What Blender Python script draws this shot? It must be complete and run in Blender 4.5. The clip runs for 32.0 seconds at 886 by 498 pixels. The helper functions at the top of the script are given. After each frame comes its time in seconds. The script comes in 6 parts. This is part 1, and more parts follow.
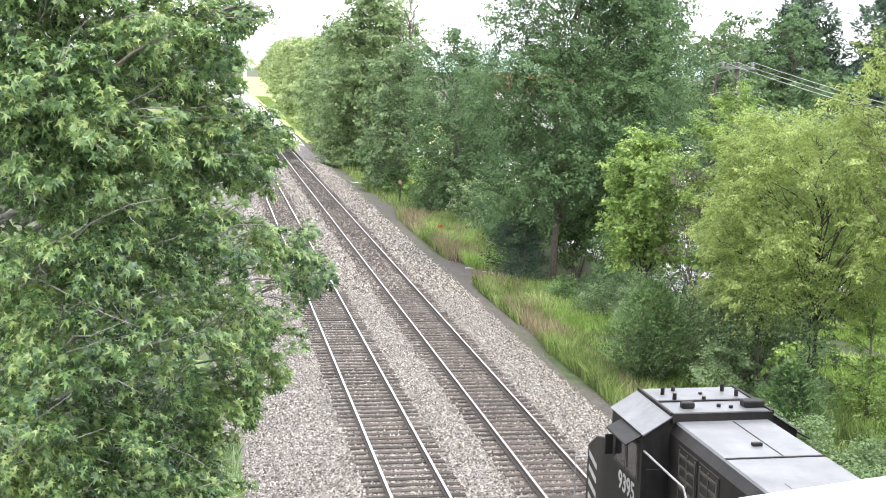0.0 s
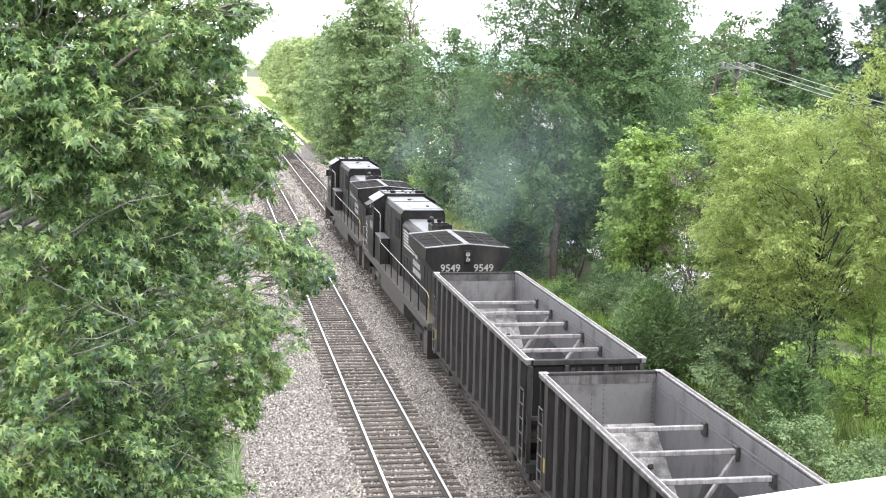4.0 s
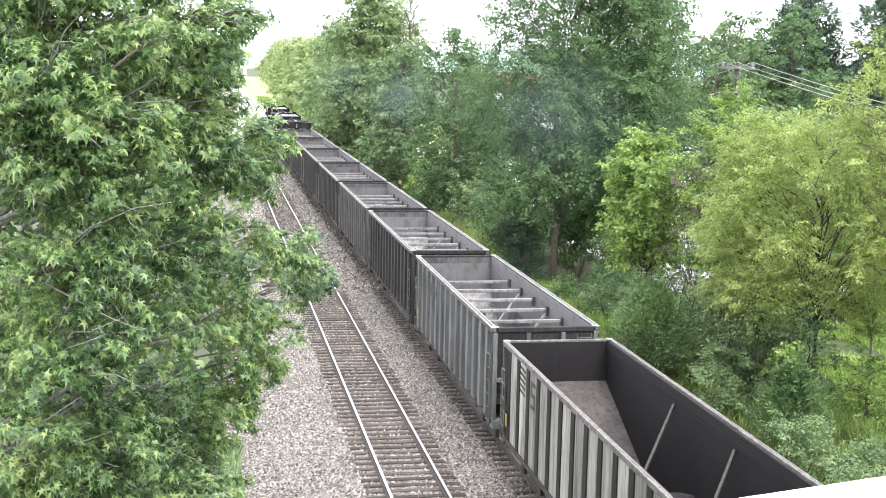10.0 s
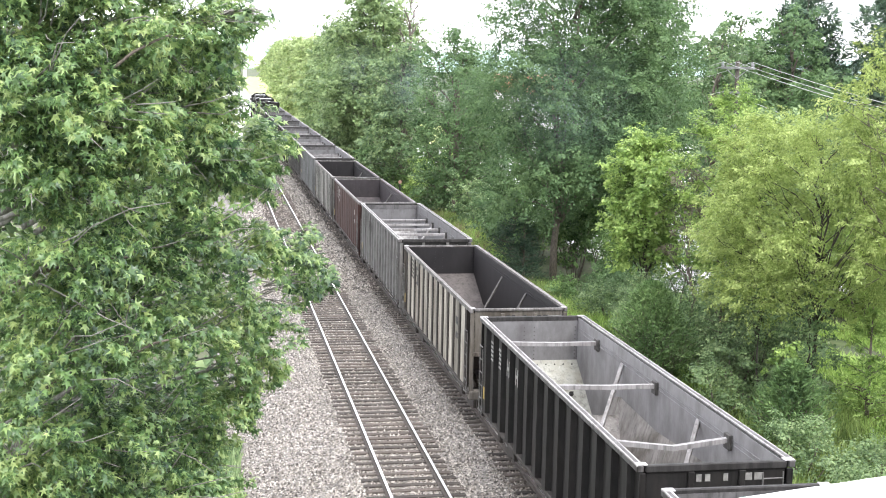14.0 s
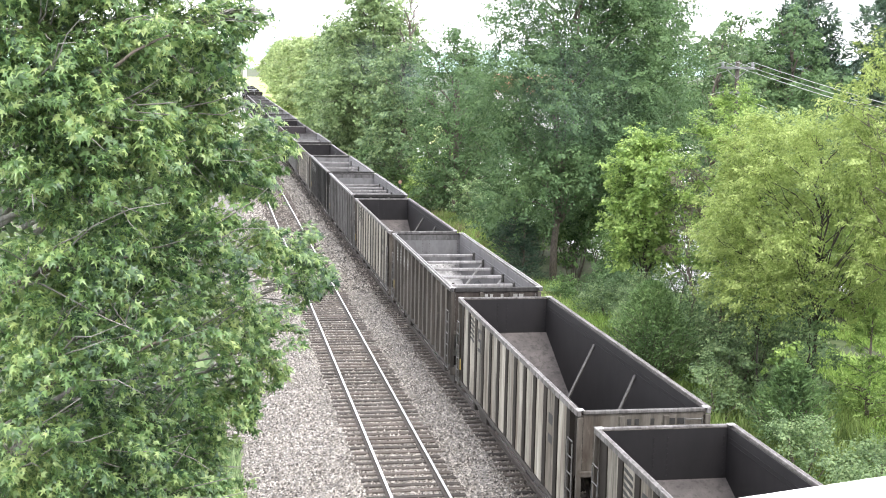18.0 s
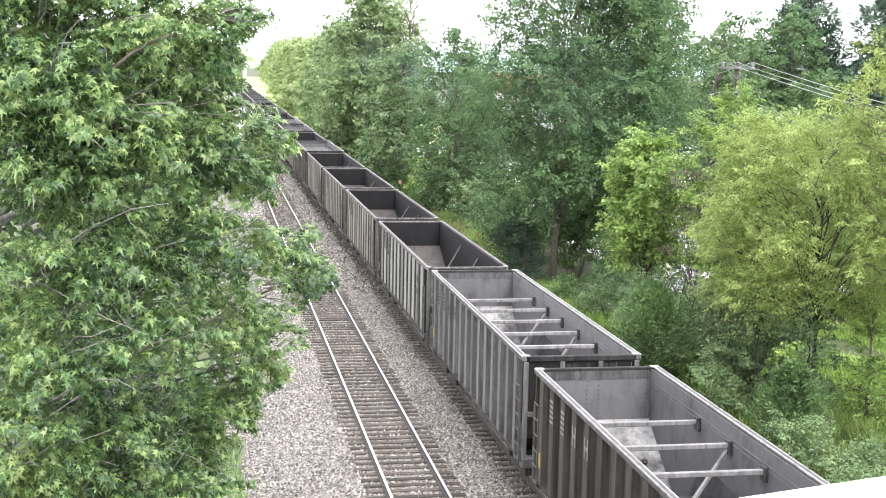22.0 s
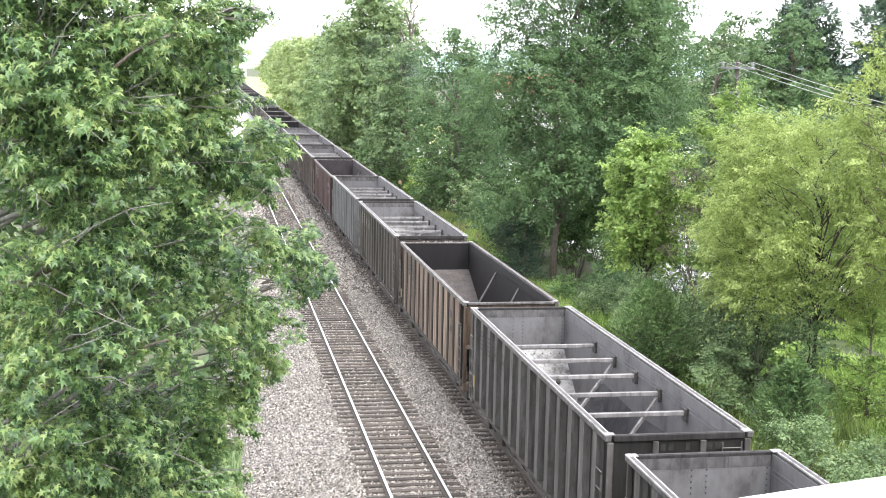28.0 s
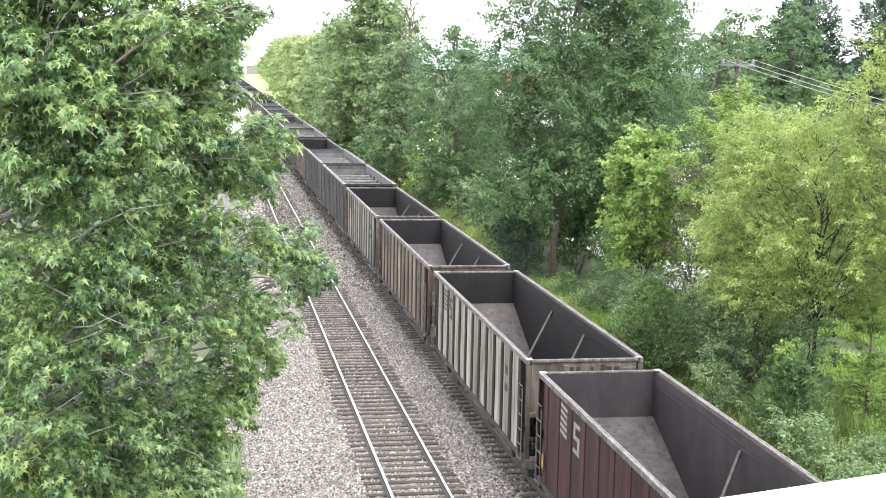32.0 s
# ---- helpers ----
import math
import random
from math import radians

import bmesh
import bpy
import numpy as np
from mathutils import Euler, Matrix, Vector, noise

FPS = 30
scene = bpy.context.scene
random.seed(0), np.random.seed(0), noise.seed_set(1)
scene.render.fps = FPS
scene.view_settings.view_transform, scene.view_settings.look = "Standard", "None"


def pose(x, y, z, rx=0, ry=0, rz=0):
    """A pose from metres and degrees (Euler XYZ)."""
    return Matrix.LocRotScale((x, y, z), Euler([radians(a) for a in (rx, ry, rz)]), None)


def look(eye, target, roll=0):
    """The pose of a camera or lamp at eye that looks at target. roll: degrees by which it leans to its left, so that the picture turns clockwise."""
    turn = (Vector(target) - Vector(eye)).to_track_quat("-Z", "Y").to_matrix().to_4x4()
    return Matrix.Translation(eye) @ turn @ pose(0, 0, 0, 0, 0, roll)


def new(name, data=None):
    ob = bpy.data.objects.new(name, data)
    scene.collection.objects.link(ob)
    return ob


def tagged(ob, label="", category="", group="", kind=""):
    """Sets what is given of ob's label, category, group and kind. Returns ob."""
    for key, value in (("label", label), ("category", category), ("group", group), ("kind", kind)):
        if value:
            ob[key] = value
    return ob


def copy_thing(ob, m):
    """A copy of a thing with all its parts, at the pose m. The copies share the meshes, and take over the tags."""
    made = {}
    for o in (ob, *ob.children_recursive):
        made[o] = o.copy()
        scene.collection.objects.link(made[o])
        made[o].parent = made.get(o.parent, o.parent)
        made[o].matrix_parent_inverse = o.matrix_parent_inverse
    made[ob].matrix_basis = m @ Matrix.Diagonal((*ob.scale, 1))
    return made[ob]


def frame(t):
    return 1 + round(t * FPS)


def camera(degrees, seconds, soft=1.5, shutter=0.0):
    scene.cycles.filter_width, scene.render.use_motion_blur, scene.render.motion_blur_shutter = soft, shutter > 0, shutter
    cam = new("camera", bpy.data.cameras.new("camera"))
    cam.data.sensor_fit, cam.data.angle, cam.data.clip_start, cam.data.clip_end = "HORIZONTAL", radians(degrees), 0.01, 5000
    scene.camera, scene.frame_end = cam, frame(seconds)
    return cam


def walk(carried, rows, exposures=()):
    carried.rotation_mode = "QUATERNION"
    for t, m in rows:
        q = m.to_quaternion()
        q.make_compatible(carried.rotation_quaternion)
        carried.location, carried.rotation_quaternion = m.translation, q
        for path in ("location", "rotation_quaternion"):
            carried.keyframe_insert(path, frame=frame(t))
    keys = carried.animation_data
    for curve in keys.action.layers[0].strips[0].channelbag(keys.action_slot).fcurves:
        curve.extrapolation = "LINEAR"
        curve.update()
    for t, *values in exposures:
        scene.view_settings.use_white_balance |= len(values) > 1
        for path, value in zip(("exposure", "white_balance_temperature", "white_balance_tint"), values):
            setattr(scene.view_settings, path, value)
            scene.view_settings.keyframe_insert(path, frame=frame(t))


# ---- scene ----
# ---------------------------------------------------------------- camera
EYE = Vector((0.0, 0.0, 11.20))
YAW, PITCH, ROLL = 10.118, 8.007, 1.153
cam = camera(36.89, 32.0, soft=1.0)


def aim(dx=0.0, dy=0.0):
    """The pose of the tripod camera, nudged by a small turn."""
    yaw, pitch = radians(YAW) - dx / 2350, radians(PITCH) - dy / 2350
    way = Vector((math.sin(yaw) * math.cos(pitch), math.cos(yaw) * math.cos(pitch), -math.sin(pitch)))
    return look(EYE, EYE + way * 10, ROLL)


walk(cam, [(0.0, aim()), (29.6, aim()), (29.8, aim(0.3, 0.2)), (30.0, aim(1.8, -2.0)), (30.2, aim(0.0, -2.2)),
           (30.5, aim(-3.4, -2.0)), (31.0, aim(-3.2, -0.6)), (31.5, aim(-3.0, -2.8)), (32.0, aim(-0.4, -4.8))],
     exposures=[(0.0, 1.45), (2.0, 1.45), (7.0, 1.64), (32.0, 1.64)])

# ---------------------------------------------------------------- light: a bright overcast sky
world = bpy.data.worlds.new("overcast_sky")
scene.world = world
world.use_nodes = True
wt = world.node_tree
wbg = wt.nodes["Background"]
sky = wt.nodes.new("ShaderNodeTexSky")
sky.sky_type, sky.sun_disc = "NISHITA", False
sky.sun_elevation, sky.sun_rotation = radians(58), radians(-60)
sky.air_density, sky.dust_density = 1.0, 4.0
wmix = wt.nodes.new("ShaderNodeMix")
wmix.data_type = "RGBA"
wmix.inputs["Factor"].default_value = 0.90
wt.links.new(sky.outputs["Color"], wmix.inputs["A"])
wmix.inputs["B"].default_value = (8.76, 8.9, 9.5, 1)
wt.links.new(wmix.outputs["Result"], wbg.inputs["Color"])
wbg.inputs["Strength"].default_value = 0.145
sun = new("sun", bpy.data.lights.new("sun", "SUN"))
sun.data.energy, sun.data.angle, sun.data.color = 1.1, radians(24), (1.0, 0.96, 0.88)
sun.matrix_world = look((24, -28, 105), (0, 50, 0))

# ---------------------------------------------------------------- materials


def surface(name, c1, c2, scale=4.0, rough=0.7, bump=0.15, metal=0.0, stretch=(1, 1, 1), c3=None, scale3=0.6, amount3=0.5,
            voronoi=0.0, vary=0.0, spec=0.5, bump_d=0.02):
    """Two colours mixed by fine noise, a third one in broad stains, fine relief, and a little change from piece to piece."""
    m = bpy.data.materials.new(name)
    m.use_nodes = True
    nt = m.node_tree
    N, L = nt.nodes, nt.links
    b = N["Principled BSDF"]
    tc = N.new("ShaderNodeTexCoord")
    mp = N.new("ShaderNodeMapping")
    mp.inputs["Scale"].default_value = stretch
    L.new(tc.outputs["Object"], mp.inputs["Vector"])
    n1 = N.new("ShaderNodeTexNoise")
    n1.inputs["Scale"].default_value, n1.inputs["Detail"].default_value, n1.inputs["Roughness"].default_value = scale, 6, 0.65
    L.new(mp.outputs["Vector"], n1.inputs["Vector"])
    r1 = N.new("ShaderNodeValToRGB")
    r1.color_ramp.elements[0].position, r1.color_ramp.elements[1].position = 0.34, 0.66
    r1.color_ramp.elements[0].color, r1.color_ramp.elements[1].color = (*c1, 1), (*c2, 1)
    L.new(n1.outputs["Fac"], r1.inputs["Fac"])
    col, height = r1.outputs["Color"], n1.outputs["Fac"]
    if voronoi:
        v = N.new("ShaderNodeTexVoronoi")
        v.inputs["Scale"].default_value = voronoi
        L.new(tc.outputs["Object"], v.inputs["Vector"])
        hs = N.new("ShaderNodeSeparateColor")
        L.new(v.outputs["Color"], hs.inputs["Color"])
        rv = N.new("ShaderNodeMapRange")
        rv.inputs["To Min"].default_value, rv.inputs["To Max"].default_value = 0.45, 1.5
        L.new(hs.outputs["Red"], rv.inputs["Value"])
        mv = N.new("ShaderNodeMix")
        mv.data_type, mv.blend_type = "RGBA", "MULTIPLY"
        mv.inputs["Factor"].default_value = 0.85
        L.new(col, mv.inputs["A"])
        L.new(rv.outputs["Result"], mv.inputs["B"])
        col, height = mv.outputs["Result"], v.outputs["Distance"]
    if c3:
        n2 = N.new("ShaderNodeTexNoise")
        n2.inputs["Scale"].default_value, n2.inputs["Detail"].default_value = scale3, 5
        L.new(mp.outputs["Vector"], n2.inputs["Vector"])
        r2 = N.new("ShaderNodeMapRange")
        r2.inputs["From Min"].default_value, r2.inputs["From Max"].default_value = 0.45, 0.68
        r2.inputs["To Max"].default_value = amount3
        L.new(n2.outputs["Fac"], r2.inputs["Value"])
        m2 = N.new("ShaderNodeMix")
        m2.data_type = "RGBA"
        L.new(r2.outputs["Result"], m2.inputs["Factor"])
        L.new(col, m2.inputs["A"])
        m2.inputs["B"].default_value = (*c3, 1)
        col = m2.outputs["Result"]
    if vary:
        oi = N.new("ShaderNodeObjectInfo")
        rr = N.new("ShaderNodeMapRange")
        rr.inputs["To Min"].default_value, rr.inputs["To Max"].default_value = 1 - vary, 1 + vary
        L.new(oi.outputs["Random"], rr.inputs["Value"])
        m3 = N.new("ShaderNodeMix")
        m3.data_type, m3.blend_type = "RGBA", "MULTIPLY"
        m3.inputs["Factor"].default_value = 1.0
        L.new(col, m3.inputs["A"])
        L.new(rr.outputs["Result"], m3.inputs["B"])
        col = m3.outputs["Result"]
    L.new(col, b.inputs["Base Color"])
    b.inputs["Roughness"].default_value, b.inputs["Metallic"].default_value = rough, metal
    b.inputs["Specular IOR Level"].default_value = spec
    if bump:
        bp = N.new("ShaderNodeBump")
        bp.inputs["Strength"].default_value, bp.inputs["Distance"].default_value = bump, bump_d
        L.new(height, bp.inputs["Height"])
        L.new(bp.outputs["Normal"], b.inputs["Normal"])
    return m


def foliage(name, dark, mid, light, through_light=0.35, rough=0.5, spec=0.35, single=0.55, broad=1.5):
    """Leaves: a colour for each leaf, some light passing through."""
    m = bpy.data.materials.new(name)
    m.use_nodes = True
    N, L = m.node_tree.nodes, m.node_tree.links
    b = N["Principled BSDF"]
    g = N.new("ShaderNodeNewGeometry")
    tc = N.new("ShaderNodeTexCoord")
    n = N.new("ShaderNodeTexNoise")
    n.inputs["Scale"].default_value, n.inputs["Detail"].default_value, n.inputs["Roughness"].default_value = 0.6, 4, 0.7
    L.new(tc.outputs["Object"], n.inputs["Vector"])
    mix = N.new("ShaderNodeMath")
    mix.operation = "MULTIPLY_ADD"
    L.new(g.outputs["Random Per Island"], mix.inputs[0])
    mix.inputs[1].default_value = single
    sub = N.new("ShaderNodeMath")
    sub.operation = "MULTIPLY_ADD"
    sub.inputs[1].default_value, sub.inputs[2].default_value = broad, 0.475 - 0.5 * (single + broad)
    L.new(n.outputs["Fac"], sub.inputs[0])
    L.new(sub.outputs["Value"], mix.inputs[2])
    r = N.new("ShaderNodeValToRGB")
    r.color_ramp.elements[0].position, r.color_ramp.elements[1].position = 0.12, 0.92
    r.color_ramp.elements[0].color, r.color_ramp.elements[1].color = (*dark, 1), (*light, 1)
    e = r.color_ramp.elements.new(0.52)
    e.color = (*mid, 1)
    L.new(mix.outputs["Value"], r.inputs["Fac"])
    L.new(r.outputs["Color"], b.inputs["Base Color"])
    b.inputs["Roughness"].default_value = rough
    b.inputs["Specular IOR Level"].default_value = spec
    t = N.new("ShaderNodeBsdfTranslucent")
    L.new(r.outputs["Color"], t.inputs["Color"])
    ms = N.new("ShaderNodeMixShader")
    ms.inputs["Fac"].default_value = through_light
    L.new(b.outputs["BSDF"], ms.inputs[1])
    L.new(t.outputs["BSDF"], ms.inputs[2])
    L.new(ms.outputs["Shader"], N["Material Output"].inputs["Surface"])
    return m


BALLAST = surface("ballast", (0.075, 0.067, 0.06), (0.285, 0.266, 0.25), 22, 0.95, 1.0, voronoi=13, c3=(0.075, 0.066, 0.059), scale3=0.14, amount3=0.15, bump_d=0.06)
BALLAST_OILY = surface("oily_ballast", (0.055, 0.047, 0.041), (0.20, 0.178, 0.16), 22, 0.95, 1.0, voronoi=16, c3=(0.06, 0.052, 0.046), scale3=0.3, amount3=0.35, bump_d=0.06)
TIE = surface("creosoted_wood", (0.024, 0.0187, 0.0158), (0.068, 0.054, 0.046), 6, 0.9, 0.5, stretch=(0.7, 8, 8), vary=0.5, c3=(0.12, 0.105, 0.092), scale3=1.5, amount3=0.35)
RAIL_SIDE = surface("rusty_rail_web", (0.032, 0.026, 0.023), (0.075, 0.062, 0.054), 10, 0.85, 0.3)
RAIL_TOP = surface("polished_rail_head", (0.62, 0.62, 0.64), (0.78, 0.78, 0.80), 3, 0.30, 0.02, metal=0.85)
RAIL_DULL = surface("dull_rail_head", (0.42, 0.40, 0.39), (0.60, 0.58, 0.57), 3, 0.38, 0.02, metal=0.7)
GROUND = surface("dirt_and_grass", (0.0245, 0.042, 0.0126), (0.07, 0.091, 0.0315), 1.4, 0.95, 0.4, c3=(0.119, 0.1015, 0.084), scale3=0.12, amount3=0.75)
DIRT = surface("cinder_dirt", (0.045, 0.038, 0.034), (0.115, 0.10, 0.09), 5, 0.95, 0.5, c3=(0.06, 0.075, 0.03), scale3=0.5, amount3=0.7)
CONCRETE = surface("pale_concrete", (0.62, 0.61, 0.59), (0.76, 0.75, 0.73), 5, 0.85, 0.1, c3=(0.52, 0.51, 0.49), scale3=0.7, amount3=0.4)
# Parapet cap concrete, its overexposed glare put into a near-white colour.
WHITE_CAP = surface("glare_white_concrete", (0.80, 0.80, 0.80), (0.86, 0.86, 0.85), 5, 0.8, 0.05)
# Ballast again, with the far stretch's sun glare put into a paler colour.
FAR_GLARE = surface("glare_pale_ballast", (0.42, 0.41, 0.40), (0.60, 0.59, 0.575), 9, 0.95, 0.6, c3=(0.34, 0.33, 0.32), scale3=0.1, amount3=0.3)
# Far verge: sunshine on the grass is mixed into these yellow-greens.
MEADOW = surface("sun_toned_verge", (0.26, 0.31, 0.09), (0.46, 0.50, 0.19), 1.2, 0.95, 0.5, c3=(0.20, 0.26, 0.08), scale3=0.15, amount3=0.7)
# Lot concrete made paler to carry the sunlight that falls on it.
PAVING = surface("sun_pale_parking_lot", (0.56, 0.56, 0.565), (0.70, 0.70, 0.705), 2, 0.9, 0.1, c3=(0.42, 0.42, 0.42), scale3=0.1)
BARK = surface("grey_bark", (0.075, 0.06, 0.05), (0.20, 0.17, 0.145), 7, 0.95, 0.8, stretch=(3, 3, 0.6))
BARK_DARK = surface("dark_furrowed_bark", (0.03, 0.025, 0.021), (0.085, 0.072, 0.062), 7, 0.95, 0.8, stretch=(3, 3, 0.6))
BARK_PALE = surface("pale_bark", (0.155, 0.145, 0.132), (0.30, 0.285, 0.268), 7, 0.95, 0.6, stretch=(3, 3, 0.6))
LEAF_GUM = foliage("sweetgum_leaf", (0.034, 0.075, 0.038), (0.162, 0.274, 0.097), (0.40, 0.49, 0.19), 0.38, 0.34, 0.6, 0.65, 1.6)
LEAF_OAK = foliage("oak_leaf", (0.058, 0.108, 0.053), (0.120, 0.198, 0.086), (0.19, 0.28, 0.115), 0.40, 0.55, 0.22, 0.35, 1.7)
LEAF_FAR = foliage("hardwood_leaf", (0.070, 0.120, 0.060), (0.160, 0.240, 0.112), (0.30, 0.39, 0.18), 0.40)
LEAF_LIME = foliage("lime_green_leaf", (0.11, 0.185, 0.052), (0.27, 0.39, 0.112), (0.47, 0.59, 0.20), 0.5)
LEAF_WILLOW = foliage("yellow_green_leaf", (0.135, 0.195, 0.055), (0.318, 0.400, 0.128), (0.53, 0.62, 0.25), 0.52, 0.5, 0.3, 0.5, 1.5)
# Far row: sunlight and distance haze are both put into the leaf colour.
LEAF_SUN = foliage("sun_and_haze_toned_leaf", (0.20, 0.275, 0.12), (0.35, 0.435, 0.195), (0.51, 0.585, 0.30), 0.46)
LEAF_CEDAR = foliage("cedar_foliage", (0.044, 0.086, 0.034), (0.125, 0.212, 0.075), (0.25, 0.36, 0.13), 0.3, 0.7)
LEAF_PINE = foliage("pine_needles", (0.030, 0.060, 0.042), (0.070, 0.116, 0.072), (0.125, 0.185, 0.10), 0.25, 0.7)
# Greens lifted slightly to paint in the haze of distance.
LEAF_OLIVE = foliage("olive_green_leaf", (0.105, 0.165, 0.078), (0.225, 0.315, 0.140), (0.38, 0.47, 0.22), 0.44)
LEAF_DRY = foliage("dry_vine_leaf", (0.07, 0.062, 0.04), (0.14, 0.125, 0.085), (0.20, 0.21, 0.12), 0.3)
LEAF_SHRUB = foliage("shrub_leaf", (0.075, 0.120, 0.062), (0.205, 0.300, 0.140), (0.40, 0.49, 0.25), 0.45, 0.5, 0.3, 0.5, 1.6)
GRASS = foliage("tall_grass", (0.095, 0.14, 0.045), (0.215, 0.30, 0.085), (0.38, 0.45, 0.19), 0.42, 0.7)
DRY_STALK = foliage("dry_stalk", (0.16, 0.13, 0.08), (0.29, 0.245, 0.15), (0.42, 0.37, 0.24), 0.3, 0.8)
# Bright green grass whose colour includes the sunlight on the meadow.
LEAF_MEADOW = foliage("sun_toned_meadow_grass", (0.20, 0.31, 0.08), (0.35, 0.50, 0.14), (0.52, 0.64, 0.24), 0.45, 0.7)
# Air haze over the hills is painted as this pale blue-green.
HAZE_HILL = surface("hazy_wooded_hill", (0.28, 0.38, 0.36), (0.36, 0.46, 0.42), 0.02, 1.0, 0)


# ---------------------------------------------------------------- mesh helpers
class Shape:
    """A growing list of corners and faces."""

    def __init__(self):
        self.v, self.f = [], []

    def add(self, verts, faces):
        n = len(self.v)
        self.v += [tuple(p) for p in verts]
        self.f += [tuple(i + n for i in face) for face in faces]
        return self

    def box(self, x0, y0, z0, x1, y1, z1, c=0.0):
        """A box; c: the width of its chamfered edges."""
        x0, x1, y0, y1, z0, z1 = min(x0, x1), max(x0, x1), min(y0, y1), max(y0, y1), min(z0, z1), max(z0, z1)
        if c <= 0:
            v = [(x, y, z) for z in (z0, z1) for y in (y0, y1) for x in (x0, x1)]
            return self.add(v, [(0, 2, 3, 1), (4, 5, 7, 6), (0, 1, 5, 4), (2, 6, 7, 3), (0, 4, 6, 2), (1, 3, 7, 5)])
        c = min(c, (x1 - x0) * 0.45, (y1 - y0) * 0.45, (z1 - z0) * 0.45)
        bm = bmesh.new()
        bmesh.ops.create_cube(bm, size=1)
        for p in bm.verts:
            p.co = Vector(((x0 + x1) / 2 + p.co.x * (x1 - x0), (y0 + y1) / 2 + p.co.y * (y1 - y0), (z0 + z1) / 2 + p.co.z * (z1 - z0)))
        bmesh.ops.bevel(bm, geom=bm.edges[:], offset=c, segments=1, affect="EDGES")
        bm.verts.index_update()
        self.add([p.co for p in bm.verts], [[p.index for p in face.verts] for face in bm.faces])
        bm.free()
        return self

    def prism(self, outline, a, b, axis="y"):
        """An outline of (x, z) drawn out along y from a to b (axis 'x': an outline of (y, z) along x; 'z': of (x, y) along z)."""
        n = len(outline)

        def at(p, s):
            return (p[0], s, p[1]) if axis == "y" else (s, p[0], p[1]) if axis == "x" else (p[0], p[1], s)
        v = [at(p, a) for p in outline] + [at(p, b) for p in outline]
        return self.add(v, [tuple(range(n)), tuple(range(2 * n - 1, n - 1, -1))] + [(i, (i + 1) % n, n + (i + 1) % n, n + i) for i in range(n)])

    def tube(self, points, radii, sides=8, cap=True):
        """A round bar through the points."""
        pts = [Vector(p) for p in points]
        n0 = len(self.v)
        for i, p in enumerate(pts):
            d = (pts[min(i + 1, len(pts) - 1)] - pts[max(i - 1, 0)]).normalized()
            a = d.cross(Vector((0, 0, 1)) if abs(d.z) < 0.9 else Vector((1, 0, 0))).normalized()
            b = d.cross(a)
            r = radii[i] if hasattr(radii, "__len__") else radii
            self.v += [tuple(p + (a * math.cos(2 * math.pi * k / sides) + b * math.sin(2 * math.pi * k / sides)) * r) for k in range(sides)]
        for i in range(len(pts) - 1):
            for k in range(sides):
                q = n0 + i * sides
                self.f.append((q + k, q + (k + 1) % sides, q + sides + (k + 1) % sides, q + sides + k))
        if cap:
            self.f.append(tuple(n0 + k for k in range(sides)))
            self.f.append(tuple(n0 + (len(pts) - 1) * sides + k for k in range(sides)))
        return self

    def beam(self, p, q, w, h):
        """A square bar from p to q, w across and h deep."""
        p, q = Vector(p), Vector(q)
        d = (q - p).normalized()
        a = d.cross(Vector((0, 0, 1)) if abs(d.z) < 0.95 else Vector((0, 1, 0))).normalized() * (w / 2)
        b = a.cross(d).normalized() * (h / 2)
        v = [s + a * i + b * j for s in (p, q) for i, j in ((-1, -1), (1, -1), (1, 1), (-1, 1))]
        return self.add(v, [(0, 1, 2, 3), (7, 6, 5, 4), (0, 4, 5, 1), (1, 5, 6, 2), (2, 6, 7, 3), (3, 7, 4, 0)])

    def mesh(self, name, material, smooth=False):
        me = bpy.data.meshes.new(name)
        me.from_pydata(self.v, [], self.f)
        bm = bmesh.new()
        bm.from_mesh(me)
        bmesh.ops.recalc_face_normals(bm, faces=bm.faces[:])
        bm.to_mesh(me)
        bm.free()
        me.materials.append(material)
        if smooth:
            me.polygons.foreach_set("use_smooth", [True] * len(me.polygons))
        return me


def part(name, shape, material, parent, label="", at=None, smooth=False):
    """One mesh under a thing or under a part; at: its pose there."""
    me = shape if isinstance(shape, bpy.types.Mesh) else shape.mesh(name, material, smooth)
    ob = new(name, me)
    ob.parent = parent
    if at is not None:
        ob.matrix_basis = at
    if label:
        ob["label"] = label
    return ob


def thing(name, label, category, group="", kind="", at=None):
    ob = new(name)
    if at is not None:
        ob.matrix_basis = at
    return tagged(ob, label, category, group, kind)


def solid(name, shape, material, label, category="", group="", kind="", smooth=False):
    return tagged(new(name, shape.mesh(name, material, smooth)), label, category, group, kind)


def array_mesh(name, verts, tris, material):
    """A mesh straight from arrays of corners and triangles."""
    me = bpy.data.meshes.new(name)
    me.vertices.add(len(verts))
    me.vertices.foreach_set("co", np.ascontiguousarray(verts, dtype=np.float32).ravel())
    me.loops.add(tris.size)
    me.loops.foreach_set("vertex_index", np.ascontiguousarray(tris, dtype=np.int32).ravel())
    me.polygons.add(len(tris))
    me.polygons.foreach_set("loop_start", np.arange(0, tris.size, 3, dtype=np.int32))
    me.update(calc_edges=True)
    me.materials.append(material)
    return me


def unit(a):
    return a / np.maximum(np.linalg.norm(a, axis=-1, keepdims=True), 1e-9)


